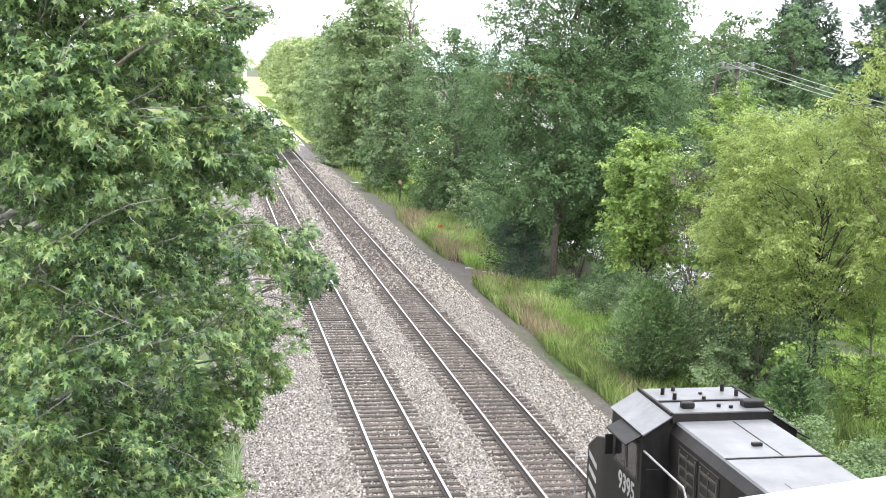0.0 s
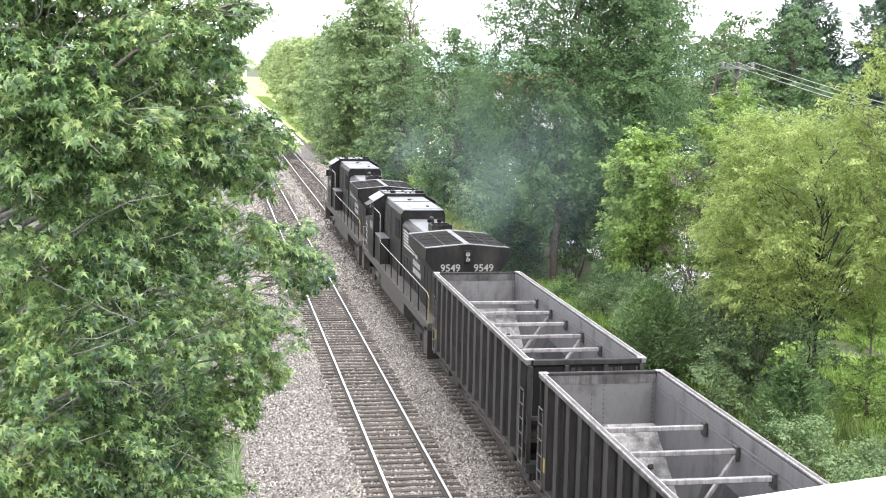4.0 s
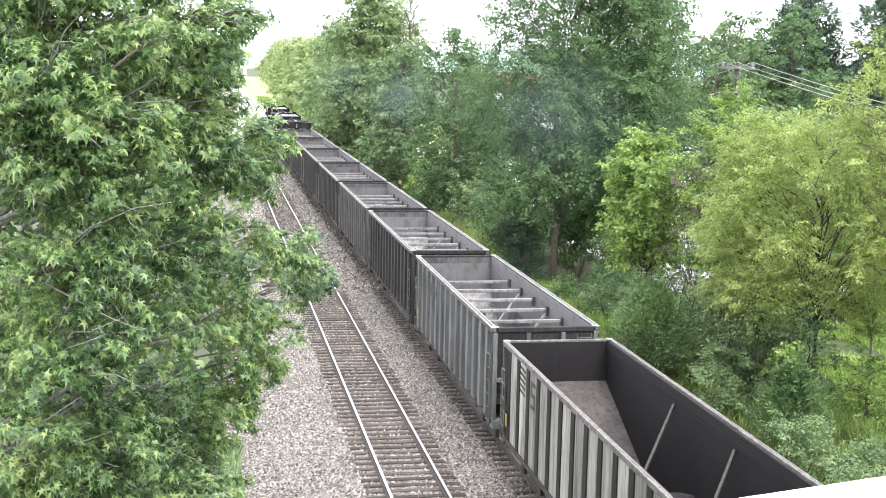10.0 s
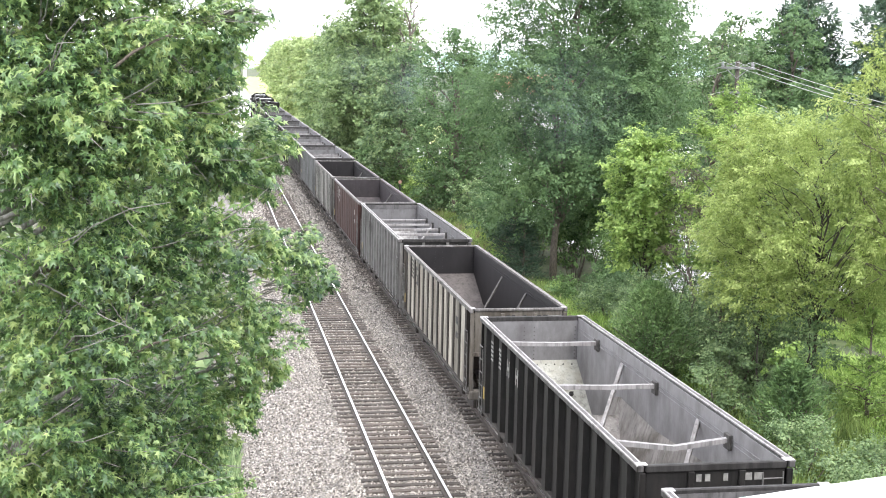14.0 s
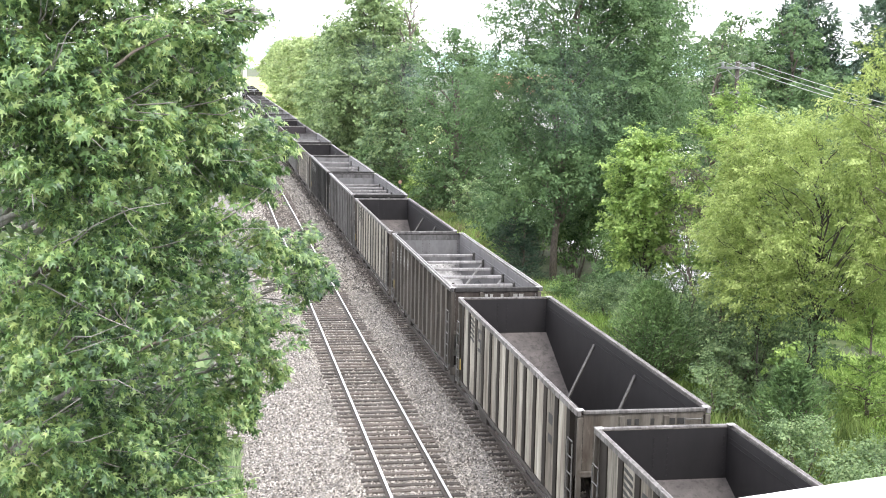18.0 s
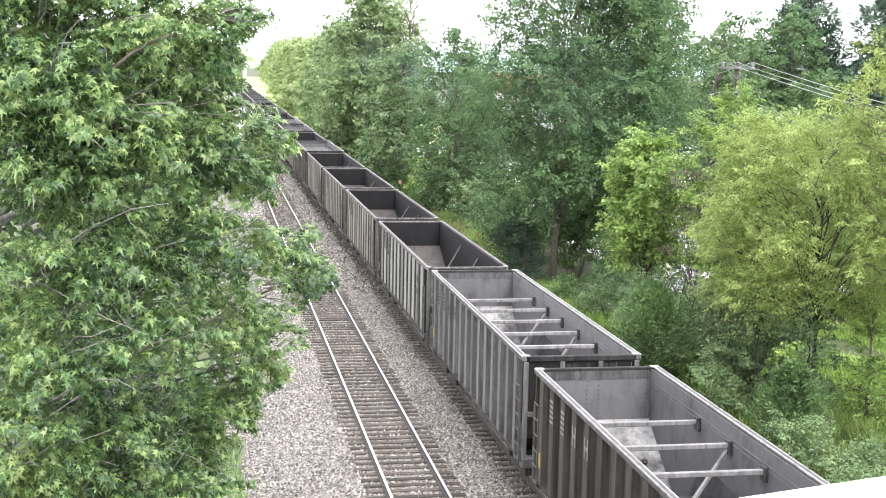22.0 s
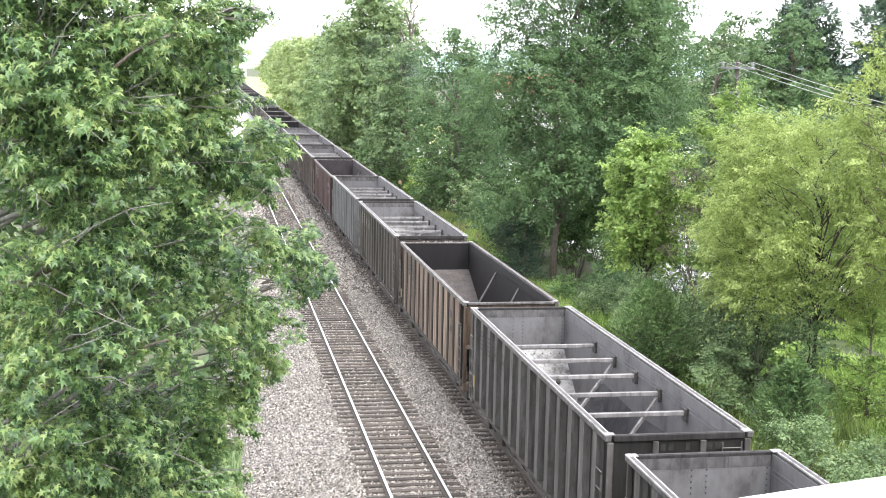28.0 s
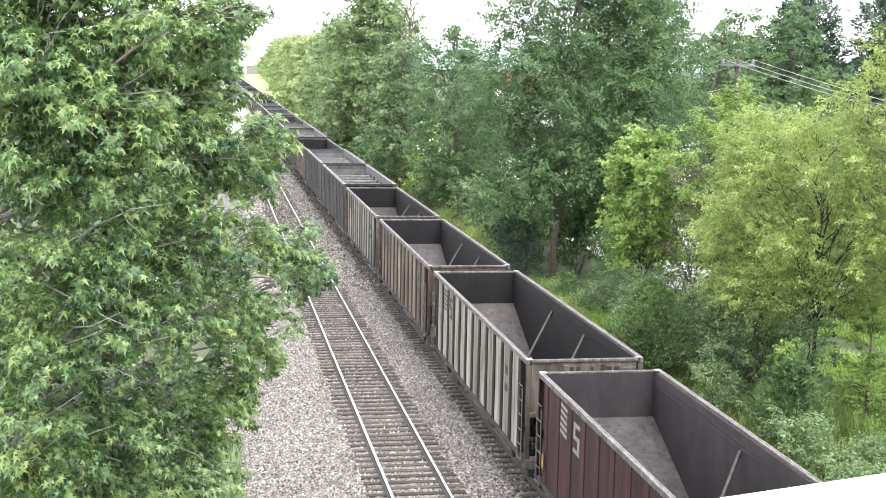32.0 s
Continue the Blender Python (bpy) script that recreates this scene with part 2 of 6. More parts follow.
# leaf outlines in their own plane: (x, y, lift), tip along y
STAR = (np.array([(0, 0, 0), (0.05, -0.06, 0), (0.36, -0.20, -.14), (0.13, 0.10, 0.03), (0.44, 0.36, -.14), (0.11, 0.32, 0.03), (0.0, 0.86, -.18),
                  (-0.11, 0.32, 0.03), (-0.44, 0.36, -.14), (-0.13, 0.10, 0.03), (-0.36, -0.20, -.14), (-0.05, -0.06, 0)]),
        np.array([(1, 2, 3), (3, 4, 5), (5, 6, 7), (7, 8, 9), (9, 10, 11), (1, 3, 11), (3, 9, 11), (3, 5, 9), (5, 7, 9)]))
BLADE = (np.array([(0, 0, 0), (0.22, 0.45, 0.06), (0, 1, -0.05), (-0.22, 0.45, 0.06)]), np.array([(0, 1, 2), (0, 2, 3)]))
BROAD = (np.array([(0, -0.1, 0), (0.42, 0.25, 0.08), (0.05, 0.9, -0.08), (-0.38, 0.35, 0.08)]), np.array([(0, 1, 2), (0, 2, 3)]))
NEEDLE = (np.array([(0, 0, 0), (0.10, 0.4, 0.03), (0, 1, 0), (-0.10, 0.4, 0.03)]), np.array([(0, 1, 2), (0, 2, 3)]))


def scatter(centres, normals, tips, sizes, leaf):
    """Leaves at the centres, each with its upper side along its normal and its tip roughly along tips."""
    shape, tri = leaf
    z = unit(normals)
    y = unit(tips - z * (tips * z).sum(1, keepdims=True))
    x = np.cross(y, z)
    v = centres[:, None] + sizes[:, None, None] * (x[:, None] * shape[None, :, 0:1] + y[:, None] * shape[None, :, 1:2] + z[:, None] * shape[None, :, 2:3])
    k = len(shape)
    t = tri[None] + (np.arange(len(centres)) * k)[:, None, None]
    return v.reshape(-1, 3), t.reshape(-1, 3)


def leaf_cloud(name, blobs, per, clump, size, leaf, material, r, droop=0.3, spread=0.3, fill=0.3, squash=0.8, rise=0.1, reach=0.45):
    """The leaves of a crown: blobs of (x, y, z, radius), each with sprays of leaves that point outwards and taper to a tip."""
    C, Nn, T = [], [], []
    for bx, by, bz, br in blobs:
        n = max(3, int(per * br * br * 0.5))
        m = clump * 2
        d = unit(r.normal(size=(n, 3)))
        a = np.array((bx, by, bz)) + d * (br * fill * r.random(n) ** 0.5)[:, None] * (1, 1, squash)
        far = br * (1 - reach + 1.3 * reach * r.random(n))
        way = unit(d * (1, 1, squash) + np.array((0, 0, rise)) + r.normal(size=(n, 3)) * 0.2)
        f = r.random((n, m)) ** 0.5
        side = r.normal(size=(n, m, 3)) * spread * (1.0 - 0.7 * f)[:, :, None] * (1, 1, 0.6)
        c = a[:, None] + way[:, None] * (far[:, None] * f)[:, :, None] + side - np.array((0, 0, 1.0)) * (droop * 0.3 * br * f * f)[:, :, None]
        face = way * 0.55 + np.array((0, 0, 0.7)) + r.normal(size=(n, 3)) * 0.32
        dd = np.repeat(way, m, 0)
        off = side.reshape(-1, 3)
        C.append(c.reshape(-1, 3))
        Nn.append(np.repeat(face, m, 0) + r.normal(size=off.shape) * 0.42)
        T.append(unit(off) * 0.6 + dd * 0.7 + np.array((0, 0, -droop)) + r.normal(size=off.shape) * 0.3)
    C, Nn, T = np.concatenate(C), np.concatenate(Nn), np.concatenate(T)
    v, t = scatter(C, Nn, T, size * (0.65 + 0.7 * r.random(len(C))), leaf)
    return array_mesh(name, v, t, material)


def limb_path(p, q, r, sag=0.12, n=5):
    p, q = Vector(p), Vector(q)
    L = (q - p).length
    mid = [p.lerp(q, i / n) + Vector(r.normal(size=3) * L * 0.035) + Vector((0, 0, L * sag * math.sin(math.pi * i / n))) for i in range(n + 1)]
    mid[0], mid[-1] = p, q
    return mid


def make_tree(name, label, base, height, radius, material, seed, leaf=BROAD, size=0.3, per=12, clump=14, bark=BARK, trunk_r=None, crown_from=0.35,
              lobes=16, lean=(0, 0), category="tree", group="", spread=0.3, fill=0.35, narrow=1.0, rise=0.15, droop=0.3, reach=0.5):
    """A tree: tapered trunk, limbs out to uneven lobes, and a crown of single leaves on them."""
    r = np.random.default_rng(seed)
    t = thing(name, label, category, group, at=Matrix.Translation(base))
    tr = trunk_r or height * 0.017
    top = Vector((lean[0], lean[1], height * 0.86))
    path = [Vector((0, 0, -0.3)), Vector((0, 0, height * 0.12))] + [top * s + Vector((*(r.normal(size=2) * 0.02 * height), 0)) for s in (0.35, 0.55, 0.75, 1)]
    wood = Shape().tube(path, [tr * 1.35, tr, tr * 0.85, tr * 0.62, tr * 0.4, tr * 0.12], 9)
    part("trunk", wood, bark, t, smooth=True)
    blobs = []
    for i in range(lobes):
        limbs = Shape()
        s = crown_from + (1 - crown_from) * (i + 0.5 + r.random() * 0.6) / lobes
        s = min(s, 0.99)
        prof = math.sqrt(max(0.05, 1 - (((s - crown_from) / (1 - crown_from) - 0.42) / 0.63) ** 2))
        ang = i * 2.4 + r.random() * 0.9
        br = radius * (0.30 + 0.18 * r.random()) * (0.6 + 0.5 * prof) * narrow
        out = max(0.0, radius * prof * (0.72 + 0.38 * r.random()) - br * 0.75)
        p = Vector((math.cos(ang) * out + lean[0] * s, math.sin(ang) * out + lean[1] * s, height * s - br * 0.35))
        blobs.append((*p, br))
        start = Vector((lean[0] * s * 0.7, lean[1] * s * 0.7, max(height * max(0.14, crown_from * 0.75), p.z - out * 0.9 - 0.05 * height)))
        limbs.tube(limb_path(start, p, r), [tr * 0.42, tr * 0.34, tr * 0.26, tr * 0.2, tr * 0.13, tr * 0.05], 6)
        for _ in range(3):
            e = p + Vector(r.normal(size=3)) * br * 0.55
            limbs.tube(limb_path(p.lerp(start, 0.25), e, r, 0.05, 3), [tr * 0.14, tr * 0.1, tr * 0.07, tr * 0.03], 4)
        part("limb", limbs, bark, t, smooth=True)
    part("crown", leaf_cloud("crown", blobs, per, clump, size, leaf, material, r, droop=droop, spread=spread, fill=fill, rise=rise, reach=reach), material, t)
    return t


def make_conifer(name, label, base, height, radius, material, seed, size=0.22, count=5000, bark=BARK, group="", bare=0.08, tip=0.06, up=0.45):
    """A cone of drooping sprays round a straight trunk."""
    r = np.random.default_rng(seed)
    t = thing(name, label, "tree", group, at=Matrix.Translation(base))
    part("trunk", Shape().tube([(0, 0, -0.3), (0, 0, height * 0.5), (0, 0, height * 0.97)], [height * 0.022, height * 0.014, 0.01], 8), bark, t, smooth=True)
    k = max(40, count // 45)
    s = bare + (1 - bare) * r.random(k) ** 1.25
    ang = r.random(k) * 2 * math.pi
    reach = radius * (1 - s) ** 0.75 * (0.72 + 0.36 * r.random(k)) + tip
    limbs = Shape()
    C, T, Nn = [], [], []
    for si, a, q in zip(s, ang, reach):
        d = np.array((math.cos(a), math.sin(a), 0.0))
        start, end = np.array((0, 0, si * height * 0.95)), np.array((0, 0, si * height * 0.97)) + d * q + np.array((0, 0, q * 0.62 * up))
        if r.random() < 0.35:
            limbs.tube([start, end], [0.02 + q * 0.012, 0.006], 4, cap=False)
        m = 45
        f = r.random(m) ** 0.55
        c = start + (end - start) * f[:, None] + r.normal(size=(m, 3)) * q * 0.11
        C.append(c)
        T.append(d + np.array((0, 0, up)) + r.normal(size=(m, 3)) * 0.45)
        Nn.append(np.array((0, 0, 1)) + r.normal(size=(m, 3)) * 0.8)
    tagged(part("branchwork", limbs, bark, t), kind="stuff")
    C, T, Nn = np.concatenate(C), np.concatenate(T), np.concatenate(Nn)
    v, tri = scatter(C, Nn, T, size * (0.6 + 0.8 * r.random(len(C))), NEEDLE)
    v = np.asarray(v)
    part("crown", array_mesh("crown", v, tri, material), material, t)
    return t


def make_shrub(name, label, base, height, radius, material, seed, size=0.16, per=20, clump=12, leaf=BROAD, group="", lobes=7, category="shrub"):
    r = np.random.default_rng(seed)
    t = thing(name, label, category, group, at=Matrix.Translation(base))
    blobs = []
    for i in range(lobes):
        a, q = i * 2.4 + r.random(), radius * 0.62 * r.random() ** 0.5
        br = radius * (0.38 + 0.22 * r.random())
        z = max(br * 0.5, height * (0.35 + 0.6 * r.random()) - br * 0.6)
        blobs.append((math.cos(a) * q, math.sin(a) * q, z, br))
        stem = Shape().tube(limb_path((math.cos(a) * q * 0.25, math.sin(a) * q * 0.25, -0.1), (math.cos(a) * q, math.sin(a) * q, z), r, 0.08, 3), [0.045, 0.035, 0.025, 0.01], 5)
        part("stem", stem, BARK, t, smooth=True)
    part("foliage", leaf_cloud("foliage", blobs, per, clump, size, leaf, material, r, spread=radius * 0.12, fill=0.3, rise=0.35), material, t)
    return t


# ---------------------------------------------------------------- the setting
XC = 9.28          # middle of the track the train runs on
XS = 5.33          # middle of the track beside it
GZ = -1.0          # ground beside the embankment
RAIL = 0.19        # top of the rails


def ground_height(x, y):
    bank = min(1.0, max(0.0, (x - 12.9) / 3.5)) if x > 0 else min(1.0, max(0.0, (1.2 - x) / 4.0))
    return GZ + 0.35 * (1 - bank)


def sheet(name, xs, ys, height, material, label, kind="structure", category="ground"):
    v = [(x, y, height(x, y)) for y in ys for x in xs]
    n = len(xs)
    f = [(j * n + i, j * n + i + 1, (j + 1) * n + i + 1, (j + 1) * n + i) for j in range(len(ys) - 1) for i in range(n - 1)]
    return solid(name, Shape().add(v, f), material, label, category, kind=kind, smooth=True)


sheet("ground", [-2500, -600, -150, -60, -30, -12, -4, 0, 2, 11, 12.5, 13.2, 14, 15, 16, 17.5, 19, 22, 26, 40, 80, 200, 700, 2500],
      [-1500, -620, -200, -60] + list(range(0, 240, 6)) + [260, 300, 360, 450, 600, 900, 1300, 2500, 4500],
      lambda x, y: ground_height(x, y) + (0.10 * noise.noise(Vector((x * 0.35, y * 0.35, 0))) if 12.5 < x < 30 else 0) - (1.0 if x < 12.5 and x > 0 else 0),
      GROUND, "grassy dirt ground on both sides of the railway")
# the ballast bed: flat under both tracks, sloping shoulders
bed = [(-0.9, -1.1), (0.6, -0.72), (2.6, -0.12), (3.6, -0.05), (4.0, -0.03), (6.65, -0.03), (7.1, -0.04), (7.4, -0.05), (7.95, -0.03), (10.6, -0.03), (10.95, -0.04), (11.5, -0.08), (13.75, -0.80), (14.3, -1.2)]


def bed_height(x, y=0.0):
    for (xa, za), (xb, zb) in zip(bed, bed[1:]):
        if xa <= x <= xb:
            return za + (zb - za) * (x - xa) / (xb - xa)
    return -1.2


bx = [-0.9, 0.6, 1.6, 2.6, 3.1, 3.6, 4.5, 5.3, 6.1, 6.9, 7.3, 7.8, 8.6, 9.3, 10.1, 10.9, 11.5, 12.1, 12.9, 13.75, 14.3]
sheet("ballast", bx, [-620, -300, -100, 0] + [20 + 0.8 * i for i in range(140)] + [140, 160, 200, 260, 340, 450, 600, 900, 1250],
      lambda x, y: bed_height(x) + 0.018 * noise.noise(Vector((x * 1.3, y * 1.3, 3))) + 0.014 * noise.noise(Vector((x * 4, y * 4, 7))),
      BALLAST, "grey and tan crushed-stone ballast bed under two tracks", category="ballast")
# ballast darkened by oil and brake dust under the rails
for xa, xb in ((XC - 1.32, XC + 1.32),):
    sheet("ballast_oily", [xa + (xb - xa) * i / 6 for i in range(7)], [-620, -100, 0] + [20 + 0.8 * i for i in range(140)] + [160, 200, 260, 340, 450, 600, 900, 1250],
          lambda x, y: bed_height(x) + 0.008 + 0.018 * noise.noise(Vector((x * 1.3, y * 1.3, 3))) + 0.014 * noise.noise(Vector((x * 4, y * 4, 7))) - (0.05 if abs(x - xa) < 0.01 or abs(x - xb) < 0.01 else 0),
          BALLAST_OILY, "brown oil-stained ballast between the rails", category="ballast")
# a strip of bare cinder dirt along the foot of the ballast
sheet("dirt_strip", [12.9, 13.4, 13.9, 14.4, 14.9, 15.4, 15.9, 16.4], [2 * i for i in range(210)],
      lambda x, y: ground_height(x, y) + (0.07 if x < 14.1 + 0.9 * noise.noise(Vector((0, y * 0.13, 5))) + (1.6 if 68 < y < 82 or 96 < y < 122 else 0) else -0.1) + 0.05 * noise.noise(Vector((x * 0.8, y * 0.5, 1))),
      DIRT, "bare grey cinder dirt along the foot of the ballast", category="ground")
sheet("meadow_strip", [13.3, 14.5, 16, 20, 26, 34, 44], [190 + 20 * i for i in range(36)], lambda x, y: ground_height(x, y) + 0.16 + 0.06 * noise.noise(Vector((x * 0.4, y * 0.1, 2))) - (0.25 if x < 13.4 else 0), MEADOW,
      "yellow-green grass verge along the far embankment, sunshine in its colour", category="ground")
# Pale sheet over the far bed that paints its overexposed glare.
sheet("far_glare_ballast", [0.2, 1.2, 2.6, 4.5, 5.33, 7.3, 9.28, 11.0, 12.0, 13.0, 13.6], [178, 200, 230, 270, 330, 420, 560, 760, 1250], lambda x, y: bed_height(x) + 0.075 - (0.09 if y < 179 else 0), FAR_GLARE,
      "ballast on the far stretch, level with the ties, sun glare in its pale colour", category="ballast")
sheet("parking_lot", [24.2, 28, 45, 60, 90, 140], list(range(66, 220, 20)), lambda x, y: GZ + 0.06, PAVING, "concrete parking lot behind the trees, sun glare in its pale colour", category="pavement")


def make_track(xc, head, label):
    t = thing("railway_track", label, "railway track", "railway tracks", "structure")
    for s in (-1, 1):
        x = xc + s * 0.7525
        r = part("rail", Shape().prism([(x - 0.07, 0.012), (x + 0.07, 0.012), (x + 0.07, 0.03), (x + 0.014, 0.05), (x + 0.012, 0.145), (x + 0.036, 0.155),
                                        (x + 0.036, 0.186), (x - 0.036, 0.186), (x - 0.036, 0.155), (x - 0.012, 0.145), (x - 0.014, 0.05), (x - 0.07, 0.03)], -620, 1250), RAIL_SIDE, t)
        part("rail_head", Shape().prism([(x - 0.035, 0.183), (x + 0.035, 0.183), (x + 0.034, 0.188), (x + 0.024, 0.19), (x - 0.024, 0.19), (x - 0.034, 0.188)], -620, 1250), head, r,
             "steel running surface worn bright")
    return t


track_main = make_track(XC, RAIL_DULL, "railway track on wooden ties, steel rails, carrying the train")
track_side = make_track(XS, RAIL_TOP, "empty railway track on wooden ties with shiny rails")

# bridge under the camera: white parapet cap, deck, and plain abutments out of sight
SLOPE = 0.27
bridge = thing("road_bridge", "concrete road bridge with a white-topped parapet over the tracks", "bridge", kind="structure")


def along(x, back):
    return (x, 1.255 + SLOPE * x - back)


def strip(x0, x1, b0, b1, z0, z1):
    return Shape().prism([along(x0, b0), along(x1, b0), along(x1, b1), along(x0, b1)], z0, z1, "z")


part("parapet_cap", strip(-30, 45, 0.0, 0.42, 10.62, 10.70), WHITE_CAP, bridge, "white parapet cap")
part("parapet", strip(-30, 45, 0.06, 0.36, 9.2, 10.62), CONCRETE, bridge)
part("deck", strip(-30, 45, 0.06, 9.5, 8.6, 9.2), CONCRETE, bridge)
part("abutment", strip(-30, -18, 0.4, 9.2, -1.3, 8.6), CONCRETE, bridge)
part("abutment", strip(36, 45, 0.4, 9.2, -1.3, 8.6), CONCRETE, bridge)


# ---------------------------------------------------------------- the train
def steel(name, c1, c2, rust, amount=0.5, rough=0.65, scale=5.0, shade=0.5, streak=0.35, grime=0.55, scuff=0.35):
    """Painted or bare car steel: mottled paint, broad rust, dark runs down the sheet, pale scuffs, each piece a little different."""
    c1, c2, rust = [(shade * c[0], shade * c[1] * 0.975, shade * c[2] * 1.0) for c in (c1, c2, rust)]
    m = bpy.data.materials.new(name)
    m.use_nodes = True
    N, L = m.node_tree.nodes, m.node_tree.links
    b = N["Principled BSDF"]
    tc, oi, sc, ad = N.new("ShaderNodeTexCoord"), N.new("ShaderNodeObjectInfo"), N.new("ShaderNodeMath"), N.new("ShaderNodeVectorMath")
    sc.operation, ad.operation = "MULTIPLY", "ADD"
    sc.inputs[1].default_value = 53.0
    L.new(oi.outputs["Random"], sc.inputs[0])
    L.new(tc.outputs["Object"], ad.inputs[0])
    L.new(sc.outputs["Value"], ad.inputs[1])

    def grain(stretch, size, detail, lo, hi, most):
        mp, n, r = N.new("ShaderNodeMapping"), N.new("ShaderNodeTexNoise"), N.new("ShaderNodeMapRange")
        mp.inputs["Scale"].default_value = stretch
        L.new(ad.outputs["Vector"], mp.inputs["Vector"])
        n.inputs["Scale"].default_value, n.inputs["Detail"].default_value, n.inputs["Roughness"].default_value = size, detail, 0.65
        L.new(mp.outputs["Vector"], n.inputs["Vector"])
        r.inputs["From Min"].default_value, r.inputs["From Max"].default_value, r.inputs["To Max"].default_value = lo, hi, most
        L.new(n.outputs["Fac"], r.inputs["Value"])
        return r.outputs["Result"], n.outputs["Fac"]

    def over(col, fac, tint):
        x = N.new("ShaderNodeMix")
        x.data_type = "RGBA"
        L.new(fac, x.inputs["Factor"])
        if isinstance(col, tuple):
            x.inputs["A"].default_value = (*col, 1)
        else:
            L.new(col, x.inputs["A"])
        x.inputs["B"].default_value = (*tint, 1)
        return x.outputs["Result"]
    fine, height = grain((1.4, 1.4, streak), scale, 6, 0.34, 0.66, 1.0)
    col = over(c1, fine, c2)
    col = over(col, grain((1.4, 1.4, streak), 1.1, 5, 0.45, 0.68, amount)[0], rust)
    col = over(col, grain((7, 7, 0.3), 1.1, 4, 0.50, 0.66, grime)[0], tuple(k * 0.32 for k in c1))
    col = over(col, grain((2.5, 2.5, 1.2), 3.0, 8, 0.60, 0.70, scuff)[0], tuple(min(0.8, k * 1.45) for k in c2))
    rr, mu = N.new("ShaderNodeMapRange"), N.new("ShaderNodeMix")
    rr.inputs["To Min"].default_value, rr.inputs["To Max"].default_value = 0.86, 1.14
    L.new(oi.outputs["Random"], rr.inputs["Value"])
    mu.data_type, mu.blend_type = "RGBA", "MULTIPLY"
    mu.inputs["Factor"].default_value = 1.0
    L.new(col, mu.inputs["A"])
    L.new(rr.outputs["Result"], mu.inputs["B"])
    L.new(mu.outputs["Result"], b.inputs["Base Color"])
    b.inputs["Roughness"].default_value, b.inputs["Specular IOR Level"].default_value = rough, 0.25
    bp = N.new("ShaderNodeBump")
    bp.inputs["Strength"].default_value, bp.inputs["Distance"].default_value = 0.12, 0.02
    L.new(height, bp.inputs["Height"])
    L.new(bp.outputs["Normal"], b.inputs["Normal"])
    return m


BODY = dict(
    dark_grey=steel("dark_grey_car_steel", (0.060, 0.058, 0.056), (0.135, 0.130, 0.126), (0.075, 0.055, 0.045), shade=0.38),
    mid_grey=steel("weathered_grey_car_steel", (0.13, 0.125, 0.12), (0.25, 0.245, 0.235), (0.095, 0.075, 0.06), shade=0.46),
    light_grey=steel("pale_grey_car_steel", (0.24, 0.24, 0.23), (0.40, 0.40, 0.38), (0.13, 0.11, 0.095), 0.6, shade=0.42),
    blue_grey=steel("blue_grey_car_steel", (0.26, 0.275, 0.268), (0.38, 0.398, 0.388), (0.14, 0.13, 0.12), 0.5, shade=0.42),
    russet=steel("russet_brown_car_steel", (0.072, 0.055, 0.048), (0.145, 0.114, 0.100), (0.05, 0.036, 0.03), 0.6, shade=0.56, streak=0.15),
    brown_grey=steel("brown_grey_car_steel", (0.085, 0.076, 0.064), (0.17, 0.154, 0.132), (0.05, 0.042, 0.036), 0.6, shade=0.56, streak=0.15),
    black=steel("black_car_steel", (0.022, 0.021, 0.021), (0.06, 0.057, 0.054), (0.09, 0.075, 0.065), 0.35, shade=0.27),
    cream=steel("dirty_cream_car_paint", (0.33, 0.30, 0.25), (0.50, 0.465, 0.40), (0.13, 0.095, 0.07), 0.85, shade=0.27),
    pale=steel("pale_green_grey_car_paint", (0.33, 0.335, 0.30), (0.47, 0.475, 0.43), (0.12, 0.10, 0.08), 0.75, shade=0.27),
    rusty=steel("rust_streaked_cream_car_paint", (0.24, 0.165, 0.11), (0.42, 0.33, 0.25), (0.11, 0.06, 0.035), 0.9, shade=0.27),
    red=steel("oxide_red_car_paint", (0.068, 0.026, 0.021), (0.128, 0.057, 0.046), (0.06, 0.032, 0.026), 0.6, shade=0.27))
# Sheets behind the posts; on the greys, recess shade is painted into the colour.
WALL = dict(
    dark_grey=steel("dark_shaded_side_sheet", (0.016, 0.0155, 0.015), (0.032, 0.031, 0.030), (0.03, 0.024, 0.02), shade=0.3),
    mid_grey=steel("weathered_shaded_side_sheet", (0.05, 0.047, 0.044), (0.09, 0.086, 0.082), (0.05, 0.04, 0.034), shade=0.24),
    light_grey=steel("stained_shaded_side_sheet", (0.07, 0.068, 0.064), (0.14, 0.136, 0.13), (0.05, 0.043, 0.038), 0.7, shade=0.15),
    blue_grey=steel("stained_shaded_blue_sheet", (0.09, 0.097, 0.097), (0.16, 0.172, 0.172), (0.06, 0.057, 0.053), 0.7, shade=0.20),
    russet=steel("russet_side_sheet", (0.036, 0.026, 0.023), (0.068, 0.050, 0.044), (0.026, 0.019, 0.017), shade=0.85, streak=0.15),
    brown_grey=steel("brown_side_sheet", (0.045, 0.037, 0.032), (0.085, 0.072, 0.062), (0.032, 0.026, 0.023), shade=0.85, streak=0.15),
    black=steel("black_side_sheet", (0.008, 0.008, 0.008), (0.018, 0.017, 0.016), (0.022, 0.019, 0.017), shade=1.0))
